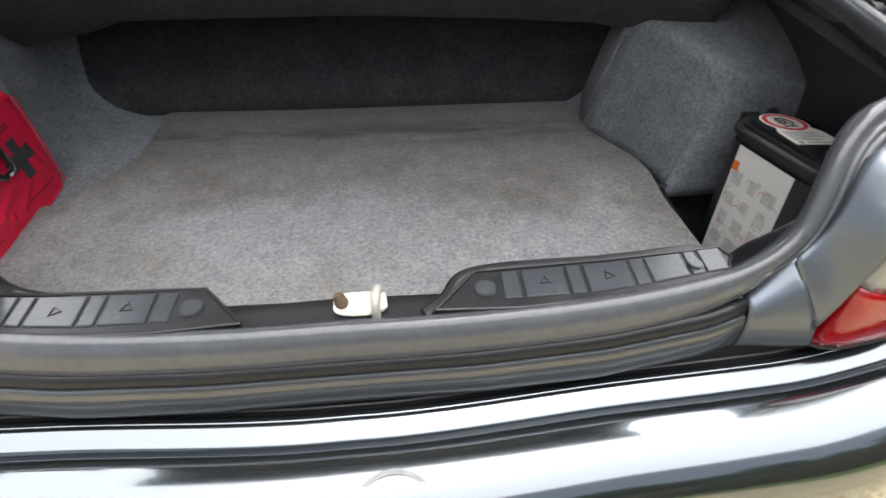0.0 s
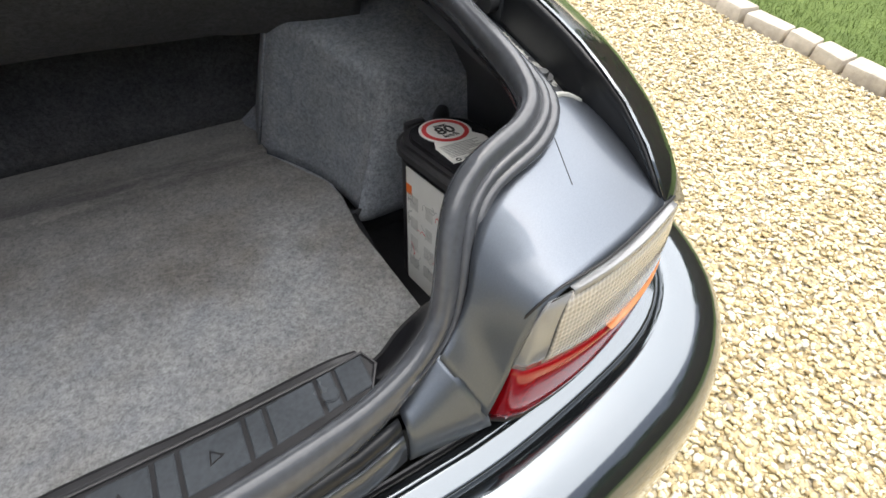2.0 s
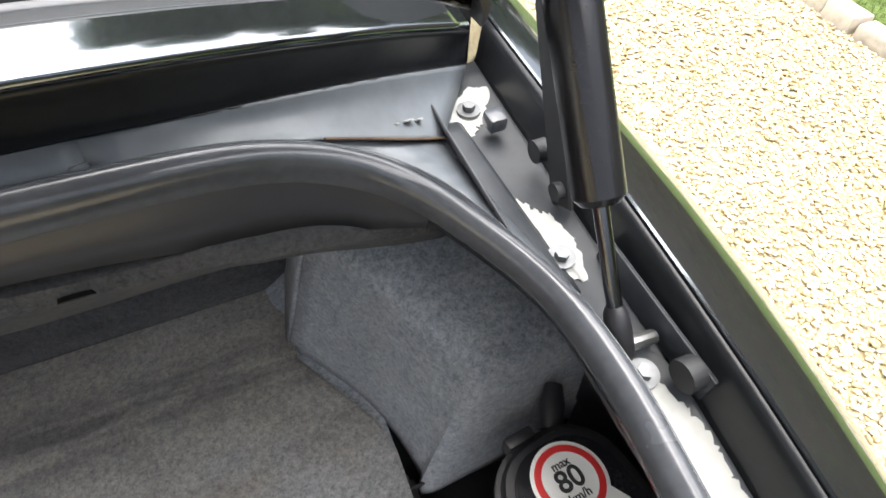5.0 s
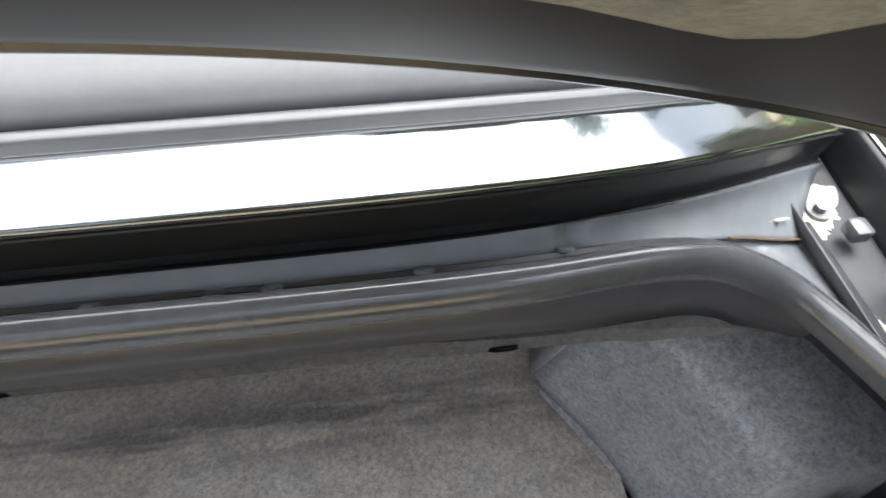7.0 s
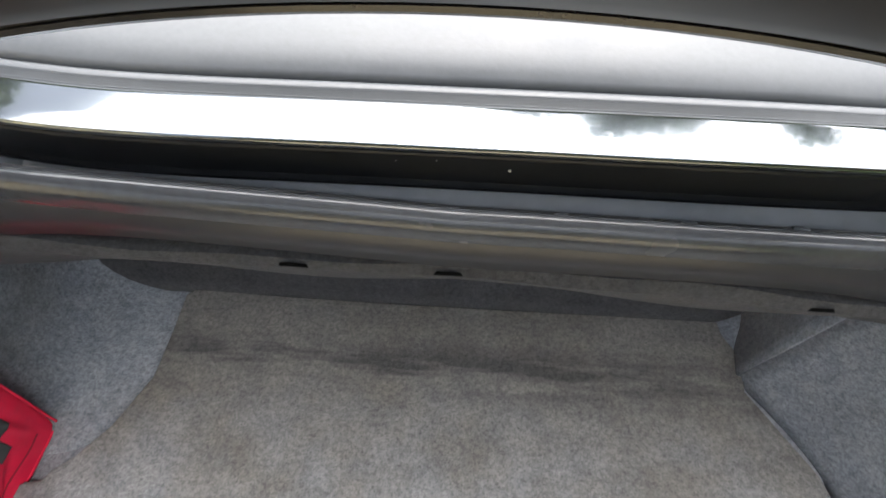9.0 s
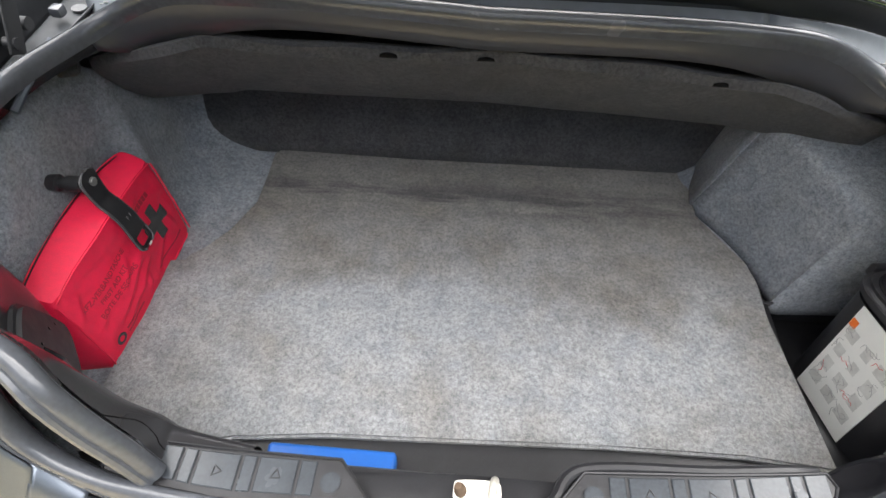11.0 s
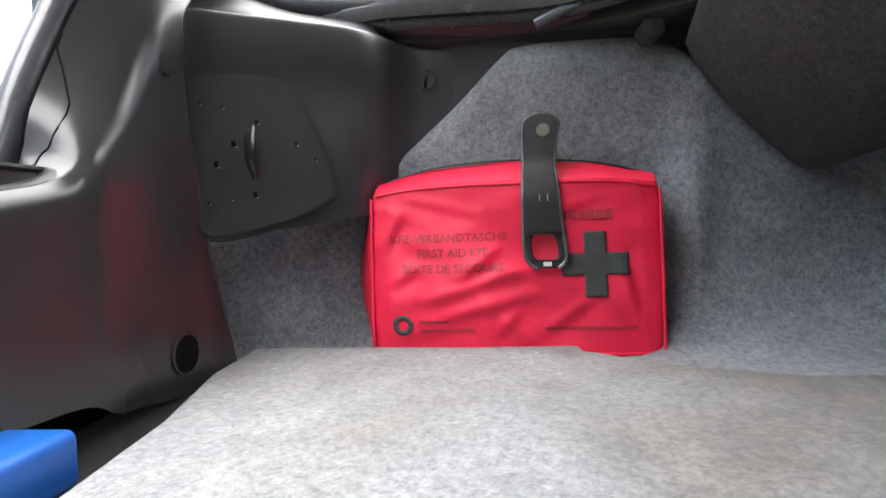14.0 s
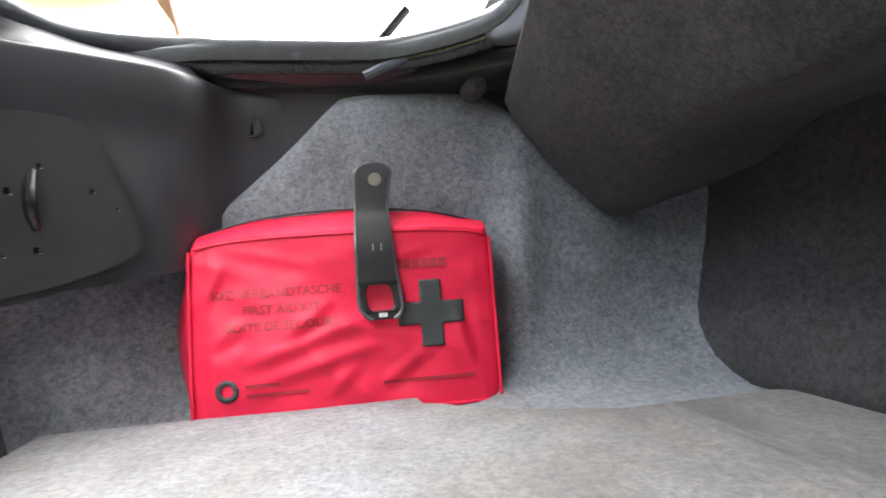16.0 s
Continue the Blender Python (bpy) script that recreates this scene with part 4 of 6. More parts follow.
level_part("inner_corner_panel", loft([spline_u([r[i] for r in inner], 5) for i in range(28)]), M_SKIRT, label="bare dark painted inner rear corner", sharp=3.0)
# black inner rear trim
rows = [spline([(x, -0.020, 0.652), (x, 0.008, 0.645), (x, 0.016 + 0.2 * max(0, abs(x) - 0.40), 0.60), (x, 0.006 + 0.2 * max(0, abs(x) - 0.40), 0.535), (x, -0.006, 0.522)], 12) for x in np.linspace(-0.335, 0.52, 40)]
level_part("rear_inner_trim", loft(rows), M_PLASTIC, label="scuffed black plastic inner rear panel", thick=0.003)


PLATE = [(-0.074, 0.068), (0.010, 0.070), (0.024, 0.046), (0.036, 0.020), (0.051, -0.020), (0.056, -0.046), (0.034, -0.066), (-0.050, -0.089), (-0.075, -0.086), (-0.088, -0.066), (-0.099, -0.015), (-0.100, 0.045), (-0.092, 0.062)]
plate = level_part("lamp_cover", prism(rounded(PLATE), -0.010, 0.007, 0.006, 4), M_PLASTIC, label="black plastic lamp access cover with small holes")
plate.matrix_world = Matrix.Translation((-0.507, 0.104, 0.705)) @ Matrix(((-0.53, 0, 0.848, 0), (0.848, 0, 0.53, 0), (0, 1, 0, 0), (0, 0, 0, 1)))

# ---- sill treads ----
def tread(s):
    body = [(0.090, -0.035), (0.132, 0.014), (0.274, 0.023), (0.36, 0.031), (0.394, 0.035), (0.401, 0.020), (0.388, -0.004), (0.33, -0.018), (0.261, -0.029), (0.17, -0.037)]
    t = sub("sill_tread", prism([(x * s, y) for x, y in (body if s > 0 else body[::-1])], 0.655, 0.672, 0.002), M_PLASTIC, label="black moulded plastic sill tread")
    xs = [0.156, 0.177, 0.223, 0.241, 0.290, 0.307, 0.350, 0.366, 0.394]
    for a, b in list(zip(xs, xs[1:])):
        q = 0.0018
        f0, f1 = lambda x: np.interp(x, [0.13, 0.274, 0.414], [0.009, 0.018, 0.036]), lambda x: np.interp(x, [0.13, 0.261, 0.388], [-0.026, -0.021, 0.002])
        pts = [(s * (a + q), f1(a + q)), (s * (b - q), f1(b - q)), (s * (b - q), f0(b - q)), (s * (a + q), f0(a + q))]
        part("tread_pad", raise_left(prism(pts if s > 0 else pts[::-1], 0.670, 0.6740, 0.001, 1)), M_PAD, t)
    rim_ = [(x * s, y, 0.6725) for x, y in body]
    part("raised_edge", raise_left(tube(rim_ + rim_[:1], 0.0016, 6)), M_PLASTIC, t)
    for a, w in ((0.200, 0.0), (0.2655, 0.4)):
        part("moulded_mark", raise_left(turned(loft([[(r * math.cos(q), r * math.sin(q), h) for q in (1.57 + w, 3.66 + w, 5.76 + w)] for r, h in ((0.0075, 0.6735), (0.0068, 0.6748), (0.0052, 0.6748), (0.0045, 0.6735))], True), pose(a * s, np.interp(a, [0.13, 0.274, 0.414], [-0.008, -0.001, 0.018]), 0))), M_PLASTIC, t)
    part("boss", raise_left(disc(0.011, 0.004, (0.140 * s, -0.011, 0.673), (0, 0, 0), 20, 0.001)), M_PAD, t)
    part("boss", raise_left(disc(0.007, 0.004, (0.358 * s, 0.008, 0.6750), (0, 0, 0), 20, 0.001)), M_PAD, t)
    return t


tread(1)
tread(-1)
sub("sill_trim", tube(spline([(0.080, -0.030, 0.660), (0.100, -0.016, 0.664), (0.134, 0.019, 0.665), (0.274, 0.028, 0.665), (0.36, 0.036, 0.666), (0.390, 0.039, 0.660)], 40), [0.0075] * 40, 10), M_PLASTIC, label="rounded black edge of the sill trim")
sub("sill_cover", loft([spline([(x, 0.012, 0.636), (x, 0.006, 0.651), (x, 0.5 * sill(x)[0] + 0.002, 0.656), (x, sill(x)[0] + 0.004, 0.655)], 6) for x in np.linspace(-0.40, 0.40, 24)]), M_PLASTIC, thick=0.003)

# latch striker
striker = sub("striker", turned(prism(rounded([(-0.026, -0.013), (0.026, -0.013), (0.026, 0.008), (0.021, 0.0125), (-0.022, 0.0125), (-0.026, 0.009)]), -0.002, 0.002, 0.001), pose(0.0175, -0.0135, 0.6625, 16, 0, 2)), M_ZINC, label="yellowed metal latch striker plate")
part("pin", tube([(0.0, -0.014, 0.660), (-0.001, -0.013, 0.666), (-0.0025, -0.012, 0.672), (-0.0035, -0.0115, 0.675), (-0.0037, -0.0114, 0.6755)], [0.0070, 0.0068, 0.0055, 0.004, 0.001], 16), M_RUST, striker, "brown worn pin")
part("loop", tube(spline([(0.033, -0.025, 0.655), (0.033, -0.024, 0.668), (0.0335, -0.017, 0.6765), (0.0345, -0.007, 0.676), (0.036, -0.001, 0.668), (0.037, 0.000, 0.660)], 20), 0.0046, 10), M_ZINC, striker)


# ---- bolts, primer, strut ----
def bolt(at, r=0.0082):
    b = sub("bolt", disc(r * 1.4, 0.003, at, sides=20), M_BOLT, label="hexagon bolt on a washer")
    part("bolt_head", disc(r * 0.72, 0.007, (at[0], at[1], at[2] + 0.0038), sides=6), M_BOLT, b)


for p in ((0.650, 0.612, 0.8035), (0.648, 0.432, 0.798), (0.652, 0.326, 0.7955), (0.655, 0.179, 0.7915)):
    bolt(p)
    bolt((-p[0], p[1], p[2]))


def strut(s, foot, head):
    f, h = Vector(foot), Vector(head)
    d = (h - f)
    at = lambda k: tuple(f + d * k)
    g = sub("gas_strut", tube([at(0.38), at(0.40), at(0.93), at(0.95)], [0.013, 0.0175, 0.0175, 0.013], 22), M_SHINY, label="black gas strut with a chromed rod")
    part("rod", tube([at(0.04), at(0.39)], 0.0055, 14), M_ROD, g, "dark chromed rod")
    part("lower_end", tube([at(-0.035), at(-0.02), at(0.06), at(0.10), at(0.115)], [0.007, 0.0095, 0.0095, 0.008, 0.006], 16), M_PLASTIC, g)
    part("upper_end", tube([at(0.93), at(0.95), at(1.0), at(1.02)], [0.006, 0.009, 0.009, 0.006], 12), M_PLASTIC, g)
    part("ball_stud", tube([foot, (foot[0] + 0.03 * s, foot[1], foot[2] - 0.006)], 0.0055, 10), M_STEEL, g)


strut(1, (0.641, 0.345, 0.810), (0.648, 0.520, 1.012))
strut(-1, (-0.641, 0.345, 0.855), (-0.648, 0.520, 1.057))


# ---- loose floor mat ----
mat_outline = [(-0.556, 0.045), (-0.45, 0.050), (-0.33, 0.078), (-0.20, 0.092), (0.20, 0.108), (0.40, 0.11), (0.525, 0.10), (0.512, 0.22), (0.498, 0.348), (0.500, 0.430), (0.490, 0.470), (0.424, 0.583), (0.435, 0.64), (0.44, 0.70), (0.20, 0.699), (-0.145, 0.696), (-0.425, 0.702), (-0.437, 0.69), (-0.434, 0.62), (-0.434, 0.545), (-0.463, 0.470), (-0.494, 0.425), (-0.516, 0.405), (-0.522, 0.392), (-0.552, 0.388)]
tagged(part("boot_mat", prism(mat_outline, 0.486, 0.501, 0.004), M_FLOOR), "light grey felt boot floor mat with brown stains", "mat")
level_part("floor_ledge", prism([(-0.60, 0.0), (0.50, 0.0), (0.50, 0.115), (-0.50, 0.100), (-0.60, 0.075)], 0.46, 0.4868), M_PLASTIC)
level_part("boot_floor", prism([(-0.64, 0.076), (-0.60, 0.0755), (-0.50, 0.1005), (0.50, 0.1155), (0.50, 0.72), (-0.64, 0.72)], 0.46, 0.487), M_TRIM, label="felt-covered boot floor")
tray = level_part("tool_tray", loft([[(x, y, 0.4465) for y in (0.06, 0.39)] for x in (0.50, 0.70)]), M_PLASTIC, label="black plastic side tray", thick=0.003)
part("side_wall", loft([[(0.499, y, z) for z in (0.43, 0.492)] for y in (0.06, 0.40)]), M_PLASTIC, tray, thick=0.003)
part("end_wall", loft([[(x, 0.385, z) for z in (0.43, 0.50)] for x in (0.50, 0.70)]), M_PLASTIC, tray, thick=0.003)
part("rim", loft([[(x, y, 0.4935) for y in (0.12, 0.392)] for x in (0.494, 0.506)]), M_PLASTIC, tray, thick=0.003)


# ---- tyre sealant canister ----
def oval(length, width, r, n=8):
    pts = []
    for cx, cy, a0 in ((width / 2 - r, length / 2 - r, 0), (-width / 2 + r, length / 2 - r, 90), (-width / 2 + r, -length / 2 + r, 180), (width / 2 - r, -length / 2 + r, 270)):
        for k in range(n):
            a = radians(a0 + 90 * k / (n - 1))
            pts.append((cx + r * math.cos(a), cy + r * math.sin(a)))
    return pts


can = empty("sealant_canister", (0, 0, 0), label="black tyre sealant canister with white labels and a gauge", category="canister")
CAN = pose(0.6055, 0.216, 0.453, -7, 5, 8)
body = part("body", turned(prism(oval(0.205, 0.115, 0.045), 0.0, 0.192, 0.004), CAN), M_PLASTIC, can)
part("cap", turned(prism(oval(0.218, 0.128, 0.052), 0.191, 0.215, 0.008, 3), CAN), M_PLASTIC, can)
part("cap_rim", turned(prism(oval(0.190, 0.100, 0.042), 0.214, 0.219, 0.003), CAN), M_SHINY, can)
label_side = part("side_label", turned(prism([(-0.0590, -0.052), (-0.0575, -0.052), (-0.0575, 0.058), (-0.0590, 0.058)], 0.004, 0.187), CAN), M_WHITE, can, "white instruction label with faded drawings")
# ---- first-aid kit ----
kit = empty("first_aid_kit", (-0.578, 0.325, 0.487), label="red nylon first-aid bag with a dark cross", category="first-aid kit")


BL, BH = 0.298, 0.181


CREASES = [(-0.10, 0.30, 0.02, 0.50, 0.0036), (-0.075, 0.22, 0.035, 0.36, 0.0030), (-0.06, 0.42, -0.01, 0.62, 0.0026), (-0.135, 0.60, -0.11, 0.86, 0.0030), (-0.128, 0.40, -0.095, 0.52, 0.0028), (0.03, 0.14, 0.085, 0.34, 0.0024), (0.125, 0.20, 0.105, 0.62, 0.0024), (-0.02, 0.10, 0.012, 0.30, 0.0026), (0.0, 0.72, 0.10, 0.90, 0.0018), (-0.12, 0.92, -0.03, 0.80, 0.0016)]


def crease_depth(y, v):
    """Sharp-sided folds in the cloth: down on one side of a line, up on the other."""
    d = 0.0
    for y0, v0, y1, v1, a in CREASES:
        ax, az, bx, bz = y0, v0 * BH, y1, v1 * BH
        ll = math.hypot(bx - ax, bz - az)
        ux, uz = (bx - ax) / ll, (bz - az) / ll
        t = ((y - ax) * ux + (v * BH - az) * uz) / ll
        n = -(y - ax) * uz + (v * BH - az) * ux
        end = max(0.0, 1 - (2 * t - 1) ** 2) ** 0.7 if 0 < t < 1 else 0.0
        d += a * end * (math.exp(-((n - 0.004) / 0.006) ** 2) - 0.8 * math.exp(-((n + 0.006) / 0.008) ** 2))
    return d


def bag_at(sx, y, v):
    """A place on the bag: sx from back (-1) to front (1), y along it, v up it."""
    u = 2 * y / BL
    puff = math.sin(math.pi * min(1.0, max(0.0, v))) ** 0.6 * (1 - 0.7 * abs(u) ** 3)
    front, back = 0.032 - 0.013 * v, -0.040 + 0.012 * v
    low = math.exp(-((v - 0.28) / 0.30) ** 2) * math.exp(-((u + 0.45) / 0.6) ** 2)
    x = front + (back - front) * (1 - sx) / 2 + sx * (0.003 * puff + 0.013 * low * puff)
    fold = abs(noise.noise((y * 9 + v * 3.0, v * 2.2 - y * 4, 1.7))) * 0.009 + noise.noise((y * 26 - v * 4, v * 7 + y * 11, 4.2)) * 0.0028
    x += sx * (0.002 - fold) * (0.25 + 0.75 * puff)
    if sx > 0.5:
        x += crease_depth(y, v)
    z = v * (BH + 0.027 * (1 - 0.5 * u * u) * math.sin(0.31 * math.pi * (1 - sx))) - 0.010 * (abs(u) ** 4) * max(0.0, v - 0.8) / 0.2
    return (x, y, z)


def bag_mesh():
    rows = []
    for v in [0.0, 0.03] + list(np.linspace(0.06, 0.95, 52)) + [0.97, 1.0]:
        row = []
        inset = 0.96 if v in (0.0, 1.0) else 1.0
        for i in range(112):
            a = 2 * math.pi * i / 112
            ca, sa = math.cos(a), math.sin(a)
            k = 0.16
            y = math.copysign(abs(ca) ** k, ca) * BL / 2 * (0.965 + 0.035 * math.sin(math.pi * v) ** 0.5)
            sx = math.copysign(abs(sa) ** k, sa) * inset
            x, y, z = bag_at(sx, y, v)
            row.append((x, y * (1 + (0.195 * math.sin(math.pi * min(1, 0.20 + 0.8 * v)) if y < 0 else 0.05) * (1 - sx) / 2), z))
        rows.append(row)
    # even spacing along the long sides
    even = []
    for row in rows:
        p = np.array(row + row[:1])
        d = np.concatenate([[0], np.cumsum(np.linalg.norm(np.diff(p, axis=0), axis=1))])
        t = np.linspace(0, d[-1], 240, endpoint=False)
        q = [tuple(np.interp(t_, d, p[:, c]) for c in range(3)) for t_ in t]
        even.append([(bag_at(1, y, z / BH)[0] if x > 0.4 * bag_at(1, y, min(1, z / BH))[0] and abs(y) < 0.44 * BL and x > 0 else x, y, z) for (x, y, z) in q])
    return loft(even, True, False, True)


bag = part("bag", turned(bag_mesh(), pose(-0.578, 0.325, 0.4875, 0, 0, -1)), M_RED, kit)

# ---- lettering and small flat marks ----
def lettering(text, size, depth=0.0003):
    c = bpy.data.curves.new("lettering", "FONT")
    c.offset = size * 0.018
    c.body, c.size, c.align_x, c.align_y, c.extrude = text, size, "CENTER", "CENTER", depth
    ob = bpy.data.objects.new("lettering", c)
    scene.collection.objects.link(ob)
    me = bpy.data.meshes.new_from_object(ob.evaluated_get(bpy.context.evaluated_depsgraph_get()))
    bpy.data.objects.remove(ob)
    bm = bmesh.new()
    bm.from_mesh(me)
    bpy.data.meshes.remove(me)
    return bm


def slab(x0, x1, y0, y1, z0, z1):
    return prism([(x0, y0), (x1, y0), (x1, y1), (x0, y1)], z0, z1)


def ring_flat(r0, r1, z0, z1, at=(0, 0), n=40):
    rows = []
    for r, z in ((r0, z0), (r0, z1), (r1, z1), (r1, z0)):
        rows.append([(at[0] + r * math.cos(a), at[1] + r * math.sin(a), z) for a in np.linspace(0, 2 * math.pi, n, endpoint=False)])
    return loft(rows, True, True)


# ---- canister: top plate, label, gauge ----
TOP = 0.2192
outline = [(0.034 * math.cos(a), 0.046 + 0.034 * math.sin(a)) for a in np.linspace(radians(-35), radians(215), 26)]
outline += [(-0.036, 0.010), (-0.036, -0.031), (0.030, -0.031), (0.036, -0.025), (0.036, 0.012)]
LABEL = CAN @ pose(-0.002, 0.012, TOP, 0, 0, -4)
lab = part("top_label", turned(prism(outline, 0.0, 0.0008), LABEL), M_WHITE, can, "white label with a red speed-limit circle")
part("speed_circle", turned(ring_flat(0.0245, 0.0305, 0.0006, 0.0013, (0, 0.046)), LABEL), M_SIGNRED, lab, "red ring")
part("numerals", turned(lettering("80", 0.026), LABEL @ pose(0, 0.046, 0.001)), M_INK, lab)
part("word", turned(lettering("max", 0.0105), LABEL @ pose(0, 0.0605, 0.001)), M_INK, lab)
part("word", turned(lettering("km/h", 0.0105), LABEL @ pose(0, 0.0315, 0.001)), M_INK, lab)
rnd = random.Random(4)
for k in range(9):
    y = 0.0085 - k * 0.0034
    part("text_bar", turned(slab(-0.031, 0.029 - rnd.random() * 0.02 - (0.012 if k in (1, 3, 6) else 0), y, y + 0.0013, 0.0006, 0.0011), LABEL), M_GREYINK, lab)
part("text_bar", turned(slab(-0.018, 0.026, -0.0275, -0.0245, 0.0006, 0.0011), LABEL), M_GREYINK, lab)
part("emblem", turned(ring_flat(0.0018, 0.0036, 0.0006, 0.0011, (-0.026, -0.026), 18), LABEL), M_INK, lab)
GAUGE = CAN @ pose(-0.014, -0.072, TOP) @ Matrix.Diagonal((1.0, 1.0, 0.75, 1))
gauge = part("gauge", turned(merge(ring_flat(0.0235, 0.027, -0.002, 0.0075)), GAUGE), M_CHROME, can, "chrome-rimmed pressure gauge")
part("dial", turned(disc(0.0236, 0.002, (0, 0, 0.0025), sides=36), GAUGE), M_WHITE, gauge)
part("needle", turned(slab(-0.016, 0.007, -0.0007, 0.0007, 0.0040, 0.0046), GAUGE @ pose(0, 0, 0, 0, 0, -8)), M_INK, gauge)
part("hub", turned(disc(0.003, 0.002, (0, 0, 0.0045), sides=14), GAUGE), M_INK, gauge)
for k in range(13):
    a = radians(-40 + k * 260 / 12)
    part("tick", turned(slab(0.0165, 0.0205, -0.0005, 0.0005, 0.0036, 0.0039), GAUGE @ pose(0, 0, 0, 0, 0, math.degrees(a))), M_SIGNRED if 3 < k < 9 else M_GREYINK, gauge)
rim_pts = oval(0.2068, 0.1168, 0.0459)[20:28]
front = part("front_label", turned(loft([[(x, y, z) for z in (0.050, 0.168)] for x, y in rim_pts]), CAN), M_WHITE, can, "white printed label round the front", thick=0.0006)
for k in range(9):
    part("text_bar", turned(loft([[(x * 1.012, y * 1.012, z) for z in (0.066 + k * 0.010, 0.069 + k * 0.010)] for x, y in rim_pts[1:-1]]), CAN), M_GREYINK, front)
# side label: faded pictograms as short strokes, and an orange hazard mark
SIDE = CAN @ Matrix(((0, 0, -1, -0.0592), (-1, 0, 0, 0.003), (0, 1, 0, 0.09), (0, 0, 0, 1)))
rnd = random.Random(11)
for col in range(3):
    for row_ in range(4):
        cx, cy = -0.036 + col * 0.034, 0.052 - row_ * 0.033
        w, h = rnd.uniform(0.008, 0.014), rnd.uniform(0.008, 0.013)
        part("pictogram", turned(slab(cx - w, cx + w * 0.8, cy - h, cy + h * 0.9, 0, 0.0003), SIDE), M_PALEINK, label_side)
        for k in range(3):
            px, py, an = cx + rnd.uniform(-0.012, 0.004), cy + rnd.uniform(-0.010, 0.010), rnd.uniform(0, 6.28)
            stroke = [(px, py, 0.0005)]
            for _ in range(9):
                an += rnd.uniform(-1.1, 1.1)
                px, py = min(0.052, max(-0.050, px + 0.0026 * math.cos(an))), min(0.072, max(-0.072, py + 0.0026 * math.sin(an)))
                stroke.append((px, py, 0.0005))
            part("pictogram", turned(tube(stroke, 0.0004, 4), SIDE), M_SIGNRED if rnd.random() < 0.15 else M_GREYINK, label_side)
part("hazard_mark", turned(slab(-0.054, -0.042, 0.060, 0.074, 0, 0.0005), SIDE), M_ORANGE, label_side, "small orange hazard square")
front = part("front_label", turned(prism([(-0.028, -0.1045), (0.030, -0.1045), (0.030, -0.1030), (-0.028, -0.1030)], 0.02, 0.160), CAN), M_WHITE, can, "white label with lines of small print")
for k in range(14):
    part("text_bar", turned(slab(-0.024, 0.026 - rnd.random() * 0.012, -0.1050, -0.1044, 0.030 + k * 0.009, 0.033 + k * 0.009), CAN), M_GREYINK, front)
part("valve_knob", turned(tube([(0.030, 0.110, 0.190), (0.045, 0.128, 0.197), (0.058, 0.142, 0.202)], [0.011, 0.013, 0.009], 16), CAN), M_PLASTIC, can)
part("cap_clip", turned(block((0.03, 0.012, 0.02), (-0.01, 0.112, 0.205), 0.003), CAN), M_PLASTIC, can)

# ---- first-aid kit: zip, seams, prints ----
BAG = pose(-0.578, 0.325, 0.4875, 0, 0, -1)


def bag_front(y, v):
    """A place on the bag's front skin: y along it, v up it."""
    return bag_at(1, y, v)


def print_patch(name, y0, y1, v0, v1, ny=10, nv=6, lift=0.0017, mat_=None, label=""):
    rows = [[tuple(Vector(bag_front(y, v)) + Vector((lift, 0, 0))) for y in np.linspace(y0, y1, ny)] for v in np.linspace(v0, v1, nv)]
    return part(name, turned(loft(rows), BAG), mat_ or M_PRINT, bag, label)


CROSS_Y, CROSS_V = np.linspace(0.048, 0.114, 28), np.linspace(0.345, 0.705, 28)
bm = bmesh.new()
grid = [[bm.verts.new(tuple(Vector(bag_front(y, v)) + Vector((0.0018, 0, 0)))) for y in CROSS_Y] for v in CROSS_V]
for j in range(27):
    for i in range(27):
        if 9 <= i < 18 or 9 <= j < 18:
            bm.faces.new((grid[j][i], grid[j][i + 1], grid[j + 1][i + 1], grid[j + 1][i]))
bmesh.ops.delete(bm, geom=[w for w in bm.verts if not w.link_faces], context="VERTS")
part("cross", turned(bm, BAG), M_PRINT, bag, "dark grey printed cross", thick=0.0004)
for text, yc, vc, size in (("KFZ-VERBANDTASCHE", -0.066, 0.690, 0.0118), ("FIRST AID KIT", -0.062, 0.605, 0.0118), ("BOITE DE SECOURS", -0.062, 0.520, 0.0118)):
    bm = lettering(text, size, 0.0)
    bmesh.ops.subdivide_edges(bm, edges=[e for e in bm.edges if e.calc_length() > 0.003], cuts=2)
    for v_ in bm.verts:
        v_.co = Vector(bag_front(yc + v_.co.x, vc + v_.co.y / BH)) + Vector((0.0012, 0, 0))
    part("lettering", turned(bm, BAG), M_FADED, bag, "faded dark printed words")
for k in range(6):
    print_patch("letter_bar", 0.047 + k * 0.009, 0.0545 + k * 0.009, 0.775, 0.825, 3, 3, mat_=M_FADED)
for y0, y1, v in ((-0.097, -0.066, 0.215), (-0.097, -0.040, 0.165), (0.030, 0.120, 0.165)):
    print_patch("letter_bar", y0, y1, v, v + 0.016, 12, 2, mat_=M_FADED)
ringp = []
for r in (0.0055, 0.0105):
    ringp.append([tuple(Vector(bag_front(-0.114 + r * math.cos(a), 0.205 + r * math.sin(a) / BH)) + Vector((0.0013, 0, 0))) for a in np.linspace(0, 2 * math.pi, 26)])
part("emblem", turned(loft(ringp), BAG), M_PRINT, bag, "round printed emblem", thick=0.0004)
part("seam", turned(tube([tuple(Vector(bag_at(0.98, y, 0.985)) + Vector((0.001, 0, 0))) for y in np.linspace(-0.142, 0.142, 40)], 0.0016, 6), BAG), M_RED, bag)
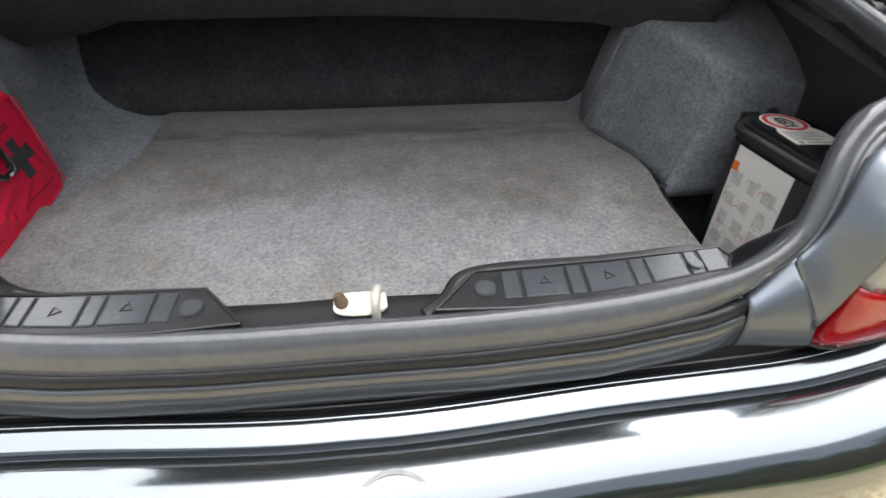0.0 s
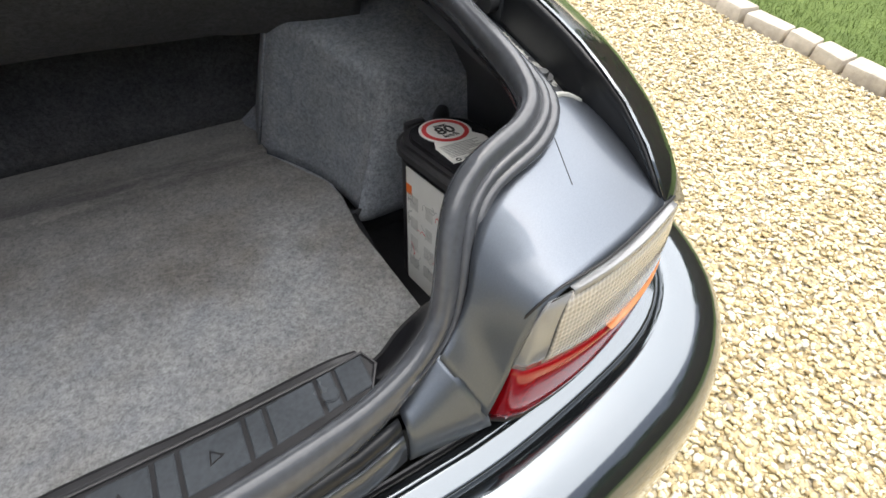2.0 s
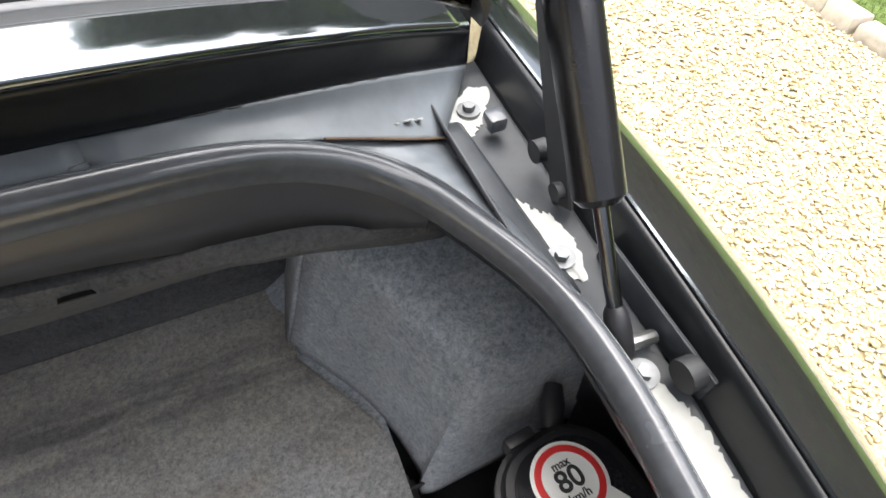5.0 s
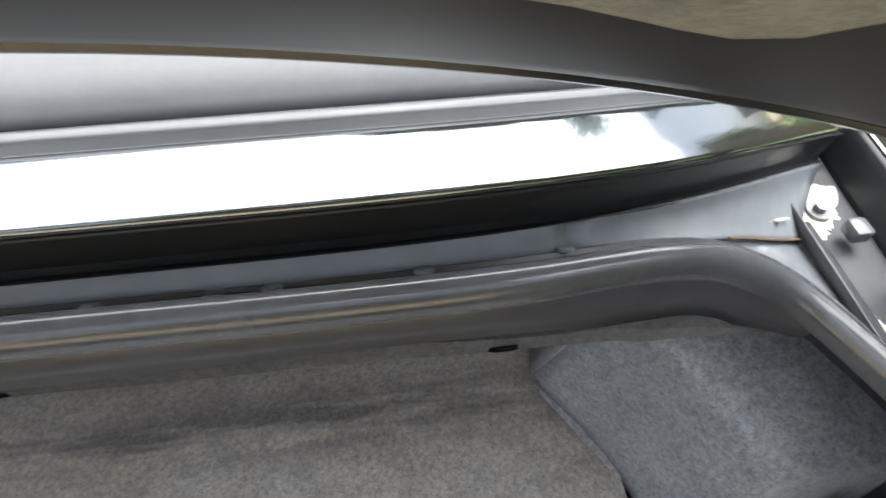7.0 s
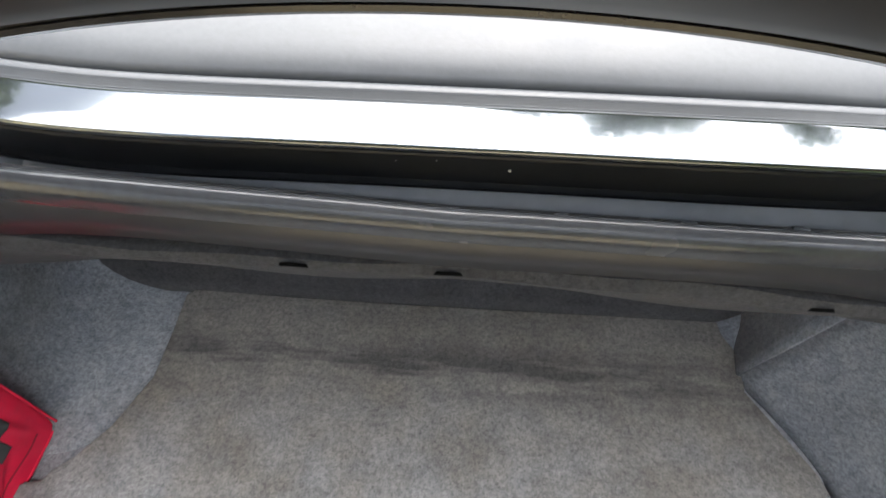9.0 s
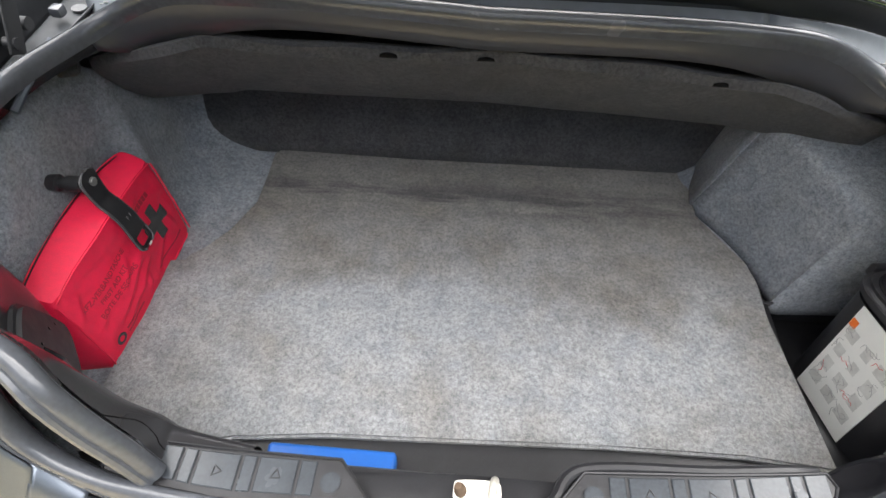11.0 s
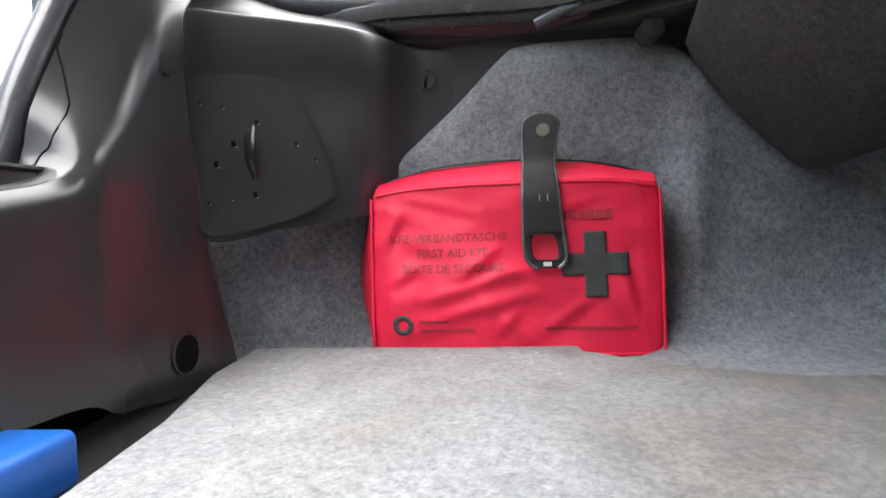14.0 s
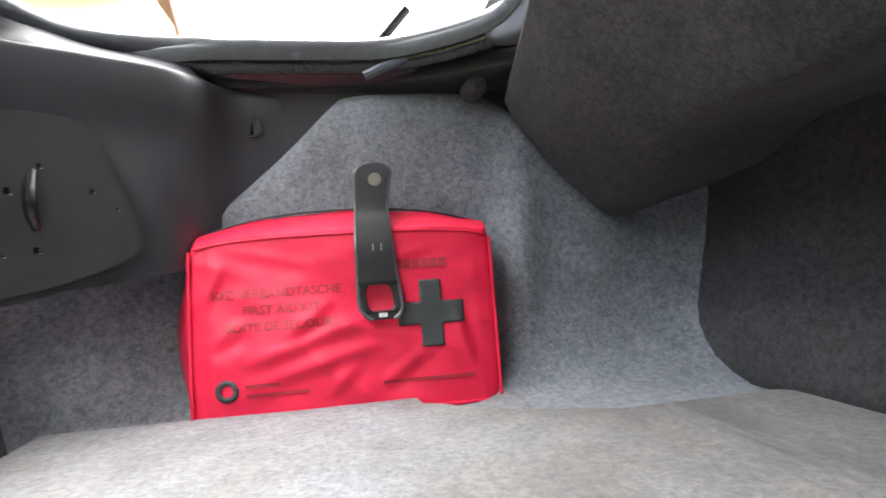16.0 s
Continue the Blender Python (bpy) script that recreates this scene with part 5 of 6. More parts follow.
part("seam", turned(tube([tuple(Vector(bag_at(0.98, y, 0.02)) + Vector((0.001, 0, 0.001))) for y in np.linspace(-0.142, 0.142, 40)], 0.0016, 6), BAG), M_RED, bag)
for e in (-1, 1):
    part("seam", turned(tube([tuple(Vector(bag_at(0.97, e * 0.1465, v)) + Vector((0.0012, 0, 0))) for v in np.linspace(0.03, 0.97, 20)], 0.0016, 6), BAG), M_RED, bag)
part("zip", turned(tube([tuple(Vector(bag_at(-0.78, y, 1.0)) + Vector((0, 0, -0.0008))) for y in np.linspace(-0.150, 0.150, 30)], 0.0012, 6), BAG), M_PLASTIC, bag, "black zip")

# ---- strap that holds the kit ----
strap = empty("retaining_strap", (-0.60, 0.359, 0.70), label="black rubber retaining strap screwed to a stud", category="strap")


def strap_at(v, y, lift=0.0):
    keys = [(-0.575, 0.737), (-0.573, 0.726), (-0.570, 0.708), (-0.566, 0.690), (-0.5555, 0.672), (-0.5475, 0.650), (-0.5445, 0.622), (-0.5420, 0.598), (-0.5400, 0.580)]
    x, z = spline_u([(a, b, 0) for a, b in keys], 6)[min(48, int(round(v * 48)))][:2]
    return (x + lift, y, z)


def strap_mesh():
    rows = []
    for k in range(49):
        v = k / 48
        w = float(np.interp(v, [0, 0.12, 0.4, 0.72, 0.85, 1], [0.0185, 0.0185, 0.0155, 0.0185, 0.0205, 0.0205]))
        if v < 0.12:
            w *= math.sqrt(max(0.02, 1 - (1 - v / 0.12) ** 2))
        if v > 0.90:
            w *= math.sqrt(max(0.25, 1 - ((v - 0.90) / 0.10) ** 2 * 0.75))
        c = 0.359 - 0.006 * math.sin(v * 3)
        row = [strap_at(v, c - w), strap_at(v, c - w * 0.86, 0.003), strap_at(v, c + w * 0.86, 0.003), strap_at(v, c + w)]
        rows.append(row)
    return rows


sm = strap_mesh()
part("band", loft(sm[:39]), M_PLASTIC, strap, thick=0.002, offset=1)
for a, b in ((0, 0.20), (0.80, 1.0)):
    side_rows = []
    for j, r in enumerate(sm[37:47]):
        q = 0.19 + 0.30 * abs(j / 4.5 - 1) ** 5
        u0, u1 = (0.0, q) if a == 0 else (1 - q, 1.0)
        side_rows.append([tuple(Vector(r[0]).lerp(Vector(r[3]), u0 + (u1 - u0) * u) + Vector((0.002, 0, 0))) for u in np.linspace(0, 1, 4)])
    part("loop_side", loft(side_rows), M_PLASTIC, strap, thick=0.002, offset=1)
part("loop_end", loft([[tuple(Vector(r[0]).lerp(Vector(r[3]), u) + Vector((0.002, 0, 0))) for u in np.linspace(0, 1, 8)] for r in sm[45:]]), M_PLASTIC, strap, thick=0.002, offset=1)
for e in (0, 3):
    part("raised_edge", tube([tuple(Vector(r[e]) + Vector((0.002, 0, 0))) for r in sm], 0.0019, 8), M_STRAPEDGE, strap)
part("stud", tube([(-0.628, 0.350, 0.722), (-0.612, 0.350, 0.722), (-0.610, 0.350, 0.722), (-0.600, 0.350, 0.722), (-0.598, 0.350, 0.722), (-0.576, 0.350, 0.722)], [0.012, 0.013, 0.009, 0.009, 0.012, 0.012], 16), M_PLASTIC, strap)
part("screw", disc(0.0068, 0.005, (-0.5665, 0.359, 0.720), (0, 90, 0), 18, 0.001), M_STEEL, strap, "bright cross-head screw")
for dz, dy in ((0.0, -0.004), (0.0, 0.004), (-0.016, -0.004), (-0.016, 0.004), (-0.008, -0.010), (-0.008, 0.010)):
    part("moulded_mark", block((0.001, 0.0012, 0.007), (-0.5425, 0.356 + dy, 0.650 + dz), 0), M_GREYINK, strap)
part("white_mark", block((0.001, 0.008, 0.004), (-0.5345, 0.3575, 0.5845), 0), M_WHITE, strap)

# ---- small body details ----
for x in (-0.30, -0.20, -0.10, 0.0, 0.084, 0.182, 0.268, 0.358):
    cz, cy = crown(x), np.interp(abs(x), CX, CY)
    level_part("press_plug", disc(0.0062, 0.003, (x, 0.5095 + cy, 0.9305 - cz), (-35, 0, 0), 18, 0.001), M_MATT)


def patch(name, outline_, mat_, seed, label, jag=0.004):
    """A ragged-edged flake lying in the gutter."""
    rn = random.Random(seed)
    pts = []
    for i in range(len(outline_)):
        a, b = np.array(outline_[i]), np.array(outline_[(i + 1) % len(outline_)])
        for u in np.linspace(0, 1, 9, endpoint=False):
            p = a + (b - a) * u
            pts.append((p[0] + rn.uniform(-jag, jag), p[1] + rn.uniform(-jag, jag)))
    bm = bmesh.new()
    vs = [bm.verts.new((x, y, gutter_z(y) + 0.0012)) for x, y in pts]
    bm.faces.new(vs)
    bmesh.ops.triangulate(bm, faces=bm.faces[:])
    return sub(name, bm, mat_, label=label)


patch("bare_patch", [(0.643, 0.343), (0.660, 0.333), (0.666, 0.299), (0.671, 0.272), (0.667, 0.247), (0.666, 0.221), (0.652, 0.205), (0.640, 0.212), (0.637, 0.231), (0.638, 0.252), (0.637, 0.278), (0.639, 0.309)], M_PRIMER, 1, "worn bare primer patch", 0.0022)
patch("bare_patch", [(0.641, 0.502), (0.650, 0.488), (0.661, 0.475), (0.668, 0.448), (0.664, 0.425), (0.656, 0.406), (0.646, 0.416), (0.644, 0.454)], M_PRIMER, 2, "worn bare primer patch", 0.0022)
patch("bare_patch", [(0.624, 0.604), (0.642, 0.632), (0.668, 0.644), (0.682, 0.636), (0.668, 0.606), (0.652, 0.592), (0.638, 0.578)], M_PRIMER, 3, "worn bare primer patch", 0.003)
patch("bare_patch", [(0.663, 0.212), (0.667, 0.208), (0.670, 0.190), (0.667, 0.186)], M_PRIMER, 5, "worn bare primer patch", 0.002)
patch("bare_patch", [(0.646, 0.186), (0.664, 0.190), (0.671, 0.178), (0.667, 0.166), (0.650, 0.164)], M_PRIMER, 6, "worn bare primer patch", 0.003)

bpy.context.view_layer.update()
crease = []
for x, y in spline([(0.603, 0.090), (0.594, 0.058), (0.587, 0.034)], 16):
    ok, at, _, _ = bpy.data.objects["rear_shoulder"].ray_cast((x, y, 1.0), (0, 0, -1))
    if ok:
        crease.append(tuple(at))
sub("panel_seam", tube(crease, 0.00045, 5), M_DARK, level=True)
bead = []
for x, y in spline([(0.608, 0.092), (0.620, 0.112), (0.632, 0.128), (0.648, 0.131), (0.664, 0.127)], 26):
    ok, at, _, _ = bpy.data.objects["rear_shoulder"].ray_cast((x, y, 1.0), (0, 0, -1))
    if ok:
        bead.append((at[0], at[1], at[2] + 0.0004))
sub("panel_seam", tube(bead[:12], 0.0009, 5), M_DARK, level=True)
sub("sealer_bead", tube(bead[9:], [0.0016 + 0.0016 * math.sin(math.pi * (i + 1) / (len(bead) - 7)) for i in range(len(bead) - 9)], 8), M_PRIMER, label="pale brushed sealer bead", level=True)
# overlapping plate in the gutter, towards the deck
for s in (1, -1):
    rows = [side([(gutter_x(y) + 0.002, y, gutter_z(y) + 0.012), (0.640 - 0.05 * (y - 0.45), y, gutter_z(y) + 0.005), (0.645 - 0.05 * (y - 0.45), y, gutter_z(y) + 0.0015)], s) for y in np.linspace(0.40, 0.60, 14)]
    sub("gutter_plate", loft(rows), M_GUTTER, thick=0.0012)
    top_c = []
    for x in np.linspace(0.36, 0.667, 16):
        top_c.append((x, 0.5235 + np.interp(x, CX, CY), 0.9385 - crown(s * x)))
    low_c = spline([(0.36, 0.5165, 0.9125), (0.42, 0.526, 0.903), (0.475, 0.540, 0.884), (0.525, 0.556, 0.856), (0.575, 0.569, 0.828), (0.612, 0.580, 0.808)], 16)
    rows = []
    for i, (a, c) in enumerate(zip(top_c, low_c)):
        a, c = np.array(a), np.array(c) + np.array([0, 0, 0.070 * c[0] if s < 0 else 0])
        row = spline_u([a, a * 0.72 + c * 0.28 + np.array([0, 0.002, -0.006]), a * 0.3 + c * 0.7 + np.array([0, 0.002, -0.004]), c], 4)
        x, k = a[0], min(1.0, i / 5)
        sect = np.array([(x, y + np.interp(x, CX, CY), z - crown(s * x)) for y, z in CHANNEL[::-1]])
        u = np.linspace(0, len(sect) - 1, len(row))
        same = np.stack([np.interp(u, range(len(sect)), sect[:, q]) for q in range(3)], 1)
        rows.append([np.array([s, 1, 1]) * (p * (1 - k) + np.array(q) * k) for p, q in zip(same, row)])
    sub("deck_corner", loft(rows), M_MATT, label="painted deck corner with a soft crease", thick=0.0012, sharp=2.0, level=True)
    seam = [(s * x, y - 0.001, z + 0.0012) for x, y, z in low_c[8:]]
    sub("seam_sealer", tube(seam, 0.0012, 6), M_RUST, label="brown cracked seam sealer")
    for k, (x, y, z, r) in enumerate(((0.578, 0.5855, 0.834, 0.006), (0.590, 0.589, 0.829, 0.004), (0.566, 0.581, 0.838, 0.003))):
        sub("paint_chip", disc(r, 0.0012, (s * x, y, z), (-40, 0, 0), 9), M_PRIMER)
    # hinge: link arm, bracket and pivots
    hinge = sub("lid_hinge", turned(prism([(-0.015, -0.010), (0.015, -0.010), (0.013, 0.16), (-0.013, 0.16)], 0, 0.004, 0.001), Matrix.Translation((0.671 * s, 0.480, 0.812)) @ pose(0, 0, 0, 60, 0, 0) @ pose(0, 0, 0, 0, 90, 0)), M_DARK, label="dark steel lid hinge arm")
    part("pivot", raise_left(tube([(0.664 * s, 0.480, 0.818), (0.682 * s, 0.480, 0.818)], 0.008, 14)), M_DARK, hinge)
    part("bracket", raise_left(block((0.005, 0.13, 0.030), (0.678 * s, 0.360, 0.808), 0.003)), M_GUTTER, hinge)
    part("bracket_bolt", raise_left(tube([(0.664 * s, 0.310, 0.814), (0.676 * s, 0.310, 0.814)], 0.012, 14)), M_DARK, hinge)
    part("bracket_bolt", raise_left(tube([(0.666 * s, 0.520, 0.826), (0.678 * s, 0.520, 0.826)], 0.010, 14)), M_DARK, hinge)
    part("buffer", raise_left(block((0.018, 0.020, 0.016), (0.659 * s, 0.577, 0.817), 0.004)), M_RUBBER, hinge)
# paint chips on the deck step and flaking beside the seal
rnd = random.Random(21)
for k in range(6):
    x, u = rnd.uniform(-0.12, 0.08), rnd.random()
    r = rnd.choice((0.0006, 0.0008, 0.0013))
    sub("paint_chip", disc(r, 0.0006, (x, 0.5310 - 0.004 * u, 0.944 + 0.024 * u), (98, 0, 0), 7), M_PRIMER)
for k in range(26):
    x = rnd.uniform(-0.36, -0.10)
    cz, cy = crown(x), np.interp(abs(x), CX, CY)
    level_part("paint_flake", block((rnd.uniform(0.002, 0.012), rnd.uniform(0.001, 0.004), 0.0008), (x, 0.503 + cy + rnd.uniform(-0.001, 0.003), 0.9245 - cz), 0, turn=(38, 0, 0)), M_PRIMER)
# roundel on the bumper
BADGE = pose(0.045, -0.171, 0.5455, 24, 0, 2)
badge = sub("badge", turned(ring_flat(0.036, 0.041, -0.004, 0.005), BADGE), M_BOLT, label="chrome-rimmed round badge")
part("badge_face", turned(disc(0.0365, 0.004, (0, 0, 0), sides=36), BADGE), M_SHINY, badge)
# rear inner trim: round hole, and the cover's fittings
bpy.context.view_layer.update()
ok, at, nrm, _ = left_mould.closest_point_on_mesh((-0.431, 0.043, 0.524))
nrm = nrm if nrm.y > 0 else -nrm
HOLE = Matrix.Translation(at) @ nrm.to_track_quat("Z", "Y").to_matrix().to_4x4()
hole_ = part("finger_hole", turned(disc(0.0165, 0.0012, (0, 0, 0.0006), sides=28), HOLE), M_HOLE, left_mould)
part("hole_rim", turned(ring_flat(0.0160, 0.0180, 0.0, 0.0018, n=32), HOLE), M_MOULD, hole_)
PL = plate.matrix_world.copy()
for u, v, r in ((-0.071, 0.038, 1.0), (-0.052, 0.036, 0.8), (-0.044, 0.003, 2.2), (-0.060, -0.016, 2.2), (-0.068, -0.051, 1.0), (-0.048, -0.048, 0.8), (-0.027, -0.044, 2.0), (-0.023, 0.024, 1.6), (0.013, 0.005, 1.4), (0.031, -0.010, 1.0)):
    part("clip_hole", turned(block((0.0018 * r, 0.0024 * r, 0.002), (u, v, 0.0068), 0.0004), PL), M_HOLE, plate)
    # pale spot at each hole: light coming through, put into the colour
    part("hole_light_spot", turned(block((0.0010 + 0.0004 * r, 0.0008, 0.0012), (u + 0.0012 * r, v - 0.0014 * r, 0.0072), 0.0002), PL), M_GREYINK, plate)
part("finger_grip", turned(tube(spline([(-0.027, 0.020, 0.006), (-0.030, 0.006, 0.010), (-0.030, -0.012, 0.012), (-0.026, -0.028, 0.007)], 14), [0.003, 0.0035, 0.004, 0.0045, 0.0048, 0.005, 0.005, 0.005, 0.005, 0.0048, 0.0045, 0.004, 0.0035, 0.003], 10), PL), M_SHINY, plate)
screw_ = level_part("quarter_turn_screw", disc(0.012, 0.005, (-0.640, 0.231, 0.796), (0, 90, 0), 22, 0.001), M_PLASTIC)
part("slot", block((0.002, 0.003, 0.018), (-0.637, 0.231, 0.796), 0.0005), M_HOLE, screw_)
part("rim", turned(ring_flat(0.0105, 0.0125, 0, 0.003, n=24), pose(-0.6385, 0.231, 0.796, 0, 90, 0)), M_MOULD, screw_)
level_part("rubber_plug", disc(0.0090, 0.004, (-0.416, 0.0465, 0.765), (0, 90, 48), 20, 0.001), M_PLASTIC)
level_part("flange_fold", tube(spline([(-0.612, 0.358, 0.842), (-0.608, 0.385, 0.853), (-0.606, 0.43, 0.866), (-0.606, 0.474, 0.879)], 20), list(np.linspace(0.0065, 0.0025, 20)), 10), M_PAINT_DUSTY, label="folded painted flange below the seal")
level_part("felt_peg", tube([(-0.625, 0.478, 0.826), (-0.604, 0.482, 0.829), (-0.596, 0.484, 0.827)], [0.012, 0.013, 0.008], 12), M_FLAP)
# felt hump in the front corner
for x, y, w in ((0.455, 0.690, 0.06),):
    rows = []
    for r in np.linspace(0.03, 1, 10):
        rows.append([(x + w * r * math.cos(a), y + 0.085 * r * math.sin(a) * (1 + 0.2 * math.sin(3 * a)), 0.4985 + 0.026 * (0.5 + 0.5 * math.cos(math.pi * r)) ** 1.2) for a in np.linspace(0, 2 * math.pi, 32, endpoint=False)])
    level_part("felt_hump", loft(rows, True), M_TRIM)
# lower body and wheels
for s in (1, -1):
    w = sub("rear_wheel", turned(disc(0.315, 0.225, (0, 0, 0), (0, 90, 0), 48, 0.03), pose(0.72 * s, 1.0, GROUND + 0.315)), M_RUBBER, label="black road tyre", level=True)
    part("rim", turned(disc(0.21, 0.02, (0.105 * s, 0, 0), (0, 90, 0), 40, 0.006), pose(0.72 * s, 1.0, GROUND + 0.315)), M_STEEL, w)
level_part("underbody", block((1.35, 1.4, 0.06), (0, 0.62, 0.16), 0.01), M_DARK)

# ---- things in the boot ----
bx = empty("blue_box", (-0.18, 0.046, 0.4868), label="bright blue plastic box beside the rear trim", category="box")
part("body", block((0.180, 0.052, 0.034), (-0.180, 0.046, 0.5038), 0.006, 3), M_BLUE, bx)

# ---- ground ----
bm = bmesh.new()
bmesh.ops.create_grid(bm, x_segments=2, y_segments=2, size=400)
tagged(part("ground", turned(bm, pose(0, 0, GROUND)), M_BED), "pale gravel drive", "ground", kind="structure")


def pebbles(n, x0, x1, y0, y1, r0, r1, seed):
    rg = np.random.default_rng(seed)
    ico = bmesh.new()
    bmesh.ops.create_icosphere(ico, subdivisions=1, radius=1.0)
    bv = np.array([v.co[:] for v in ico.verts])
    bf = np.array([[v.index for v in f.verts] for f in ico.faces])
    ico.free()
    nv = len(bv)
    p = np.stack([rg.uniform(x0, x1, n), rg.uniform(y0, y1, n)], -1)
    r = r0 + (r1 - r0) * rg.random(n) ** 1.6
    ang = rg.uniform(0, 6.28, n)
    stretch = np.stack([r * rg.uniform(0.9, 1.5, n), r * rg.uniform(0.7, 1.0, n), r * rg.uniform(0.4, 0.7, n)], -1)
    v = bv[None] * (1 + rg.uniform(-0.22, 0.22, (n, nv, 1))) * stretch[:, None]
    tilt = rg.uniform(-0.5, 0.5, (n, 1))
    v[..., 2] += v[..., 0] * tilt
    c, s_ = np.cos(ang)[:, None], np.sin(ang)[:, None]
    v = np.stack([v[..., 0] * c - v[..., 1] * s_ + p[:, :1], v[..., 0] * s_ + v[..., 1] * c + p[:, 1:], v[..., 2] + GROUND + rg.uniform(0.0, 0.010, (n, 1))], -1)
    return v.reshape(-1, 3), (bf[None] + (np.arange(n) * nv)[:, None, None]).reshape(-1, 3)


def mesh_from(name, verts, faces, mat_):
    me = bpy.data.meshes.new(name)
    me.vertices.add(len(verts))
    me.vertices.foreach_set("co", np.asarray(verts, np.float32).ravel())
    k = faces.shape[1]
    me.loops.add(faces.size)
    me.loops.foreach_set("vertex_index", faces.ravel().astype(np.int32))
    me.polygons.add(len(faces))
    me.polygons.foreach_set("loop_start", np.arange(0, faces.size, k, dtype=np.int32))
    me.update(calc_edges=True)
    me.validate()
    me.materials.append(mat_)
    return new(name, me)


V, F = [], []
base = 0
for args in ((40000, 0.75, 2.90, -0.9, 1.5, 0.0045, 0.0115, 1), (22000, 0.8, 2.90, 1.5, 4.2, 0.006, 0.013, 2), (7000, 0.2, 1.0, -1.0, -0.2, 0.0045, 0.011, 3)):
    v, f = pebbles(*args)
    V.append(v)
    F.append(f + base)
    base += len(v)
tagged(mesh_from("gravel", np.vstack(V), np.vstack(F), M_GRAVEL), "loose yellow and white gravel", "gravel", kind="stuff")

# lawn edging
edging = empty("lawn_edging", (2.95, 2.0, GROUND), label="row of rough pale stones edging the lawn", category="edging", kind="structure")
rnd = random.Random(8)
y = -1.2
while y < 9.0:
    ln = rnd.uniform(0.13, 0.22)
    bm = block((0.105 + rnd.uniform(-0.012, 0.012), ln, 0.11), (2.965 + rnd.uniform(-0.012, 0.012), y + ln / 2, GROUND + 0.015 + rnd.uniform(-0.006, 0.008)), 0.014, 2, (rnd.uniform(-3, 3), rnd.uniform(-4, 4), rnd.uniform(-5, 5)))
    for v in bm.verts:
        v.co += 0.008 * noise.noise_vector(v.co * 14)
    part("edging_stone", bm, M_STONE, edging)
    y += ln + 0.012
bm = bmesh.new()
bmesh.ops.create_grid(bm, x_segments=1, y_segments=1, size=1)
tagged(part("lawn", turned(bm, pose(14.0, 5.0, GROUND + 0.02) @ Matrix.Diagonal((10.98, 20, 1, 1))), M_BEDGRASS), "mown green lawn", "lawn", kind="structure")
rg = np.random.default_rng(5)
n = 36000
p = np.stack([3.02 + rg.random(n) ** 1.5 * 2.6, rg.uniform(-0.4, 5.2, n)], -1)
a, h, w, ln = rg.uniform(0, 6.28, n), rg.uniform(0.018, 0.04, n), rg.uniform(0.0012, 0.0026, n), rg.uniform(-0.02, 0.02, (n, 2))
d = np.stack([np.cos(a), np.sin(a)], -1) * w[:, None]
z0 = np.full((n, 1), GROUND + 0.018)
v = np.stack([np.hstack([p - d, z0]), np.hstack([p + d, z0]), np.hstack([p + ln, z0 + h[:, None]])], 1).reshape(-1, 3)
tagged(mesh_from("grass", v, np.arange(3 * n).reshape(-1, 3), M_GRASS), "short green grass blades", "grass", kind="stuff")


# ---- trees, hedge and house round the drive ----
def tree(name, at, height, spread, seed, mat_=M_LEAF, leaves=7000, size=0.20):
    t = empty(name, at, label="broad green leafy tree beside the drive", category="tree", group="trees round the drive")
    rn = random.Random(seed)
    m = Matrix.Translation(at)
    trunk_h = height * 0.42
    bms = [tube([(0, 0, -0.05), (0.05, 0.02, trunk_h * 0.5), (-0.04, 0.05, trunk_h), (0, 0, height * 0.75)], [0.024 * height, 0.018 * height, 0.014 * height, 0.004 * height], 10)]
    tips = []
    for k in range(13):
        z = trunk_h * rn.uniform(0.65, 1.25)
        an = k * 2.4 + rn.random()
        reach = spread * rn.uniform(0.45, 0.8)
        e = (reach * math.cos(an), reach * math.sin(an), z + height * rn.uniform(0.12, 0.42))
        bms.append(tube(spline([(0, 0, z), (e[0] * 0.4, e[1] * 0.4, z + (e[2] - z) * 0.6), e], 7), np.linspace(0.010 * height, 0.003 * height, 7), 6))
        tips.append(e)
    tips += [(0, 0, height * 0.8), (0.2, 0.1, height * 0.92)]
    part("trunk", turned(merge(*bms), m), M_BARK, t)
    rgt = np.random.default_rng(seed)
    tp = np.array(tips)[rgt.integers(0, len(tips), leaves)]
    off = rgt.normal(size=(leaves, 3))
    off = off / np.linalg.norm(off, axis=1)[:, None] * (rgt.random((leaves, 1)) ** 0.5) * spread * 0.36
    c = tp + off * np.array([1, 1, 0.8])
    a1, a2 = rgt.normal(size=(leaves, 3)), rgt.normal(size=(leaves, 3))
    a1 /= np.linalg.norm(a1, axis=1)[:, None]
    a2 -= a1 * (a1 * a2).sum(1)[:, None]
    a2 /= np.linalg.norm(a2, axis=1)[:, None]
    sz = size * rgt.uniform(0.6, 1.4, (leaves, 1))
    vv = np.stack([c - a1 * sz, c + a2 * sz * 0.6, c + a1 * sz, c - a2 * sz * 0.6], 1).reshape(-1, 3) + np.array(at)
    crown = mesh_from("crown", vv, np.arange(4 * leaves).reshape(-1, 4), mat_)
    crown.parent = t
    crown.matrix_parent_inverse = t.matrix_world.inverted()
    return t


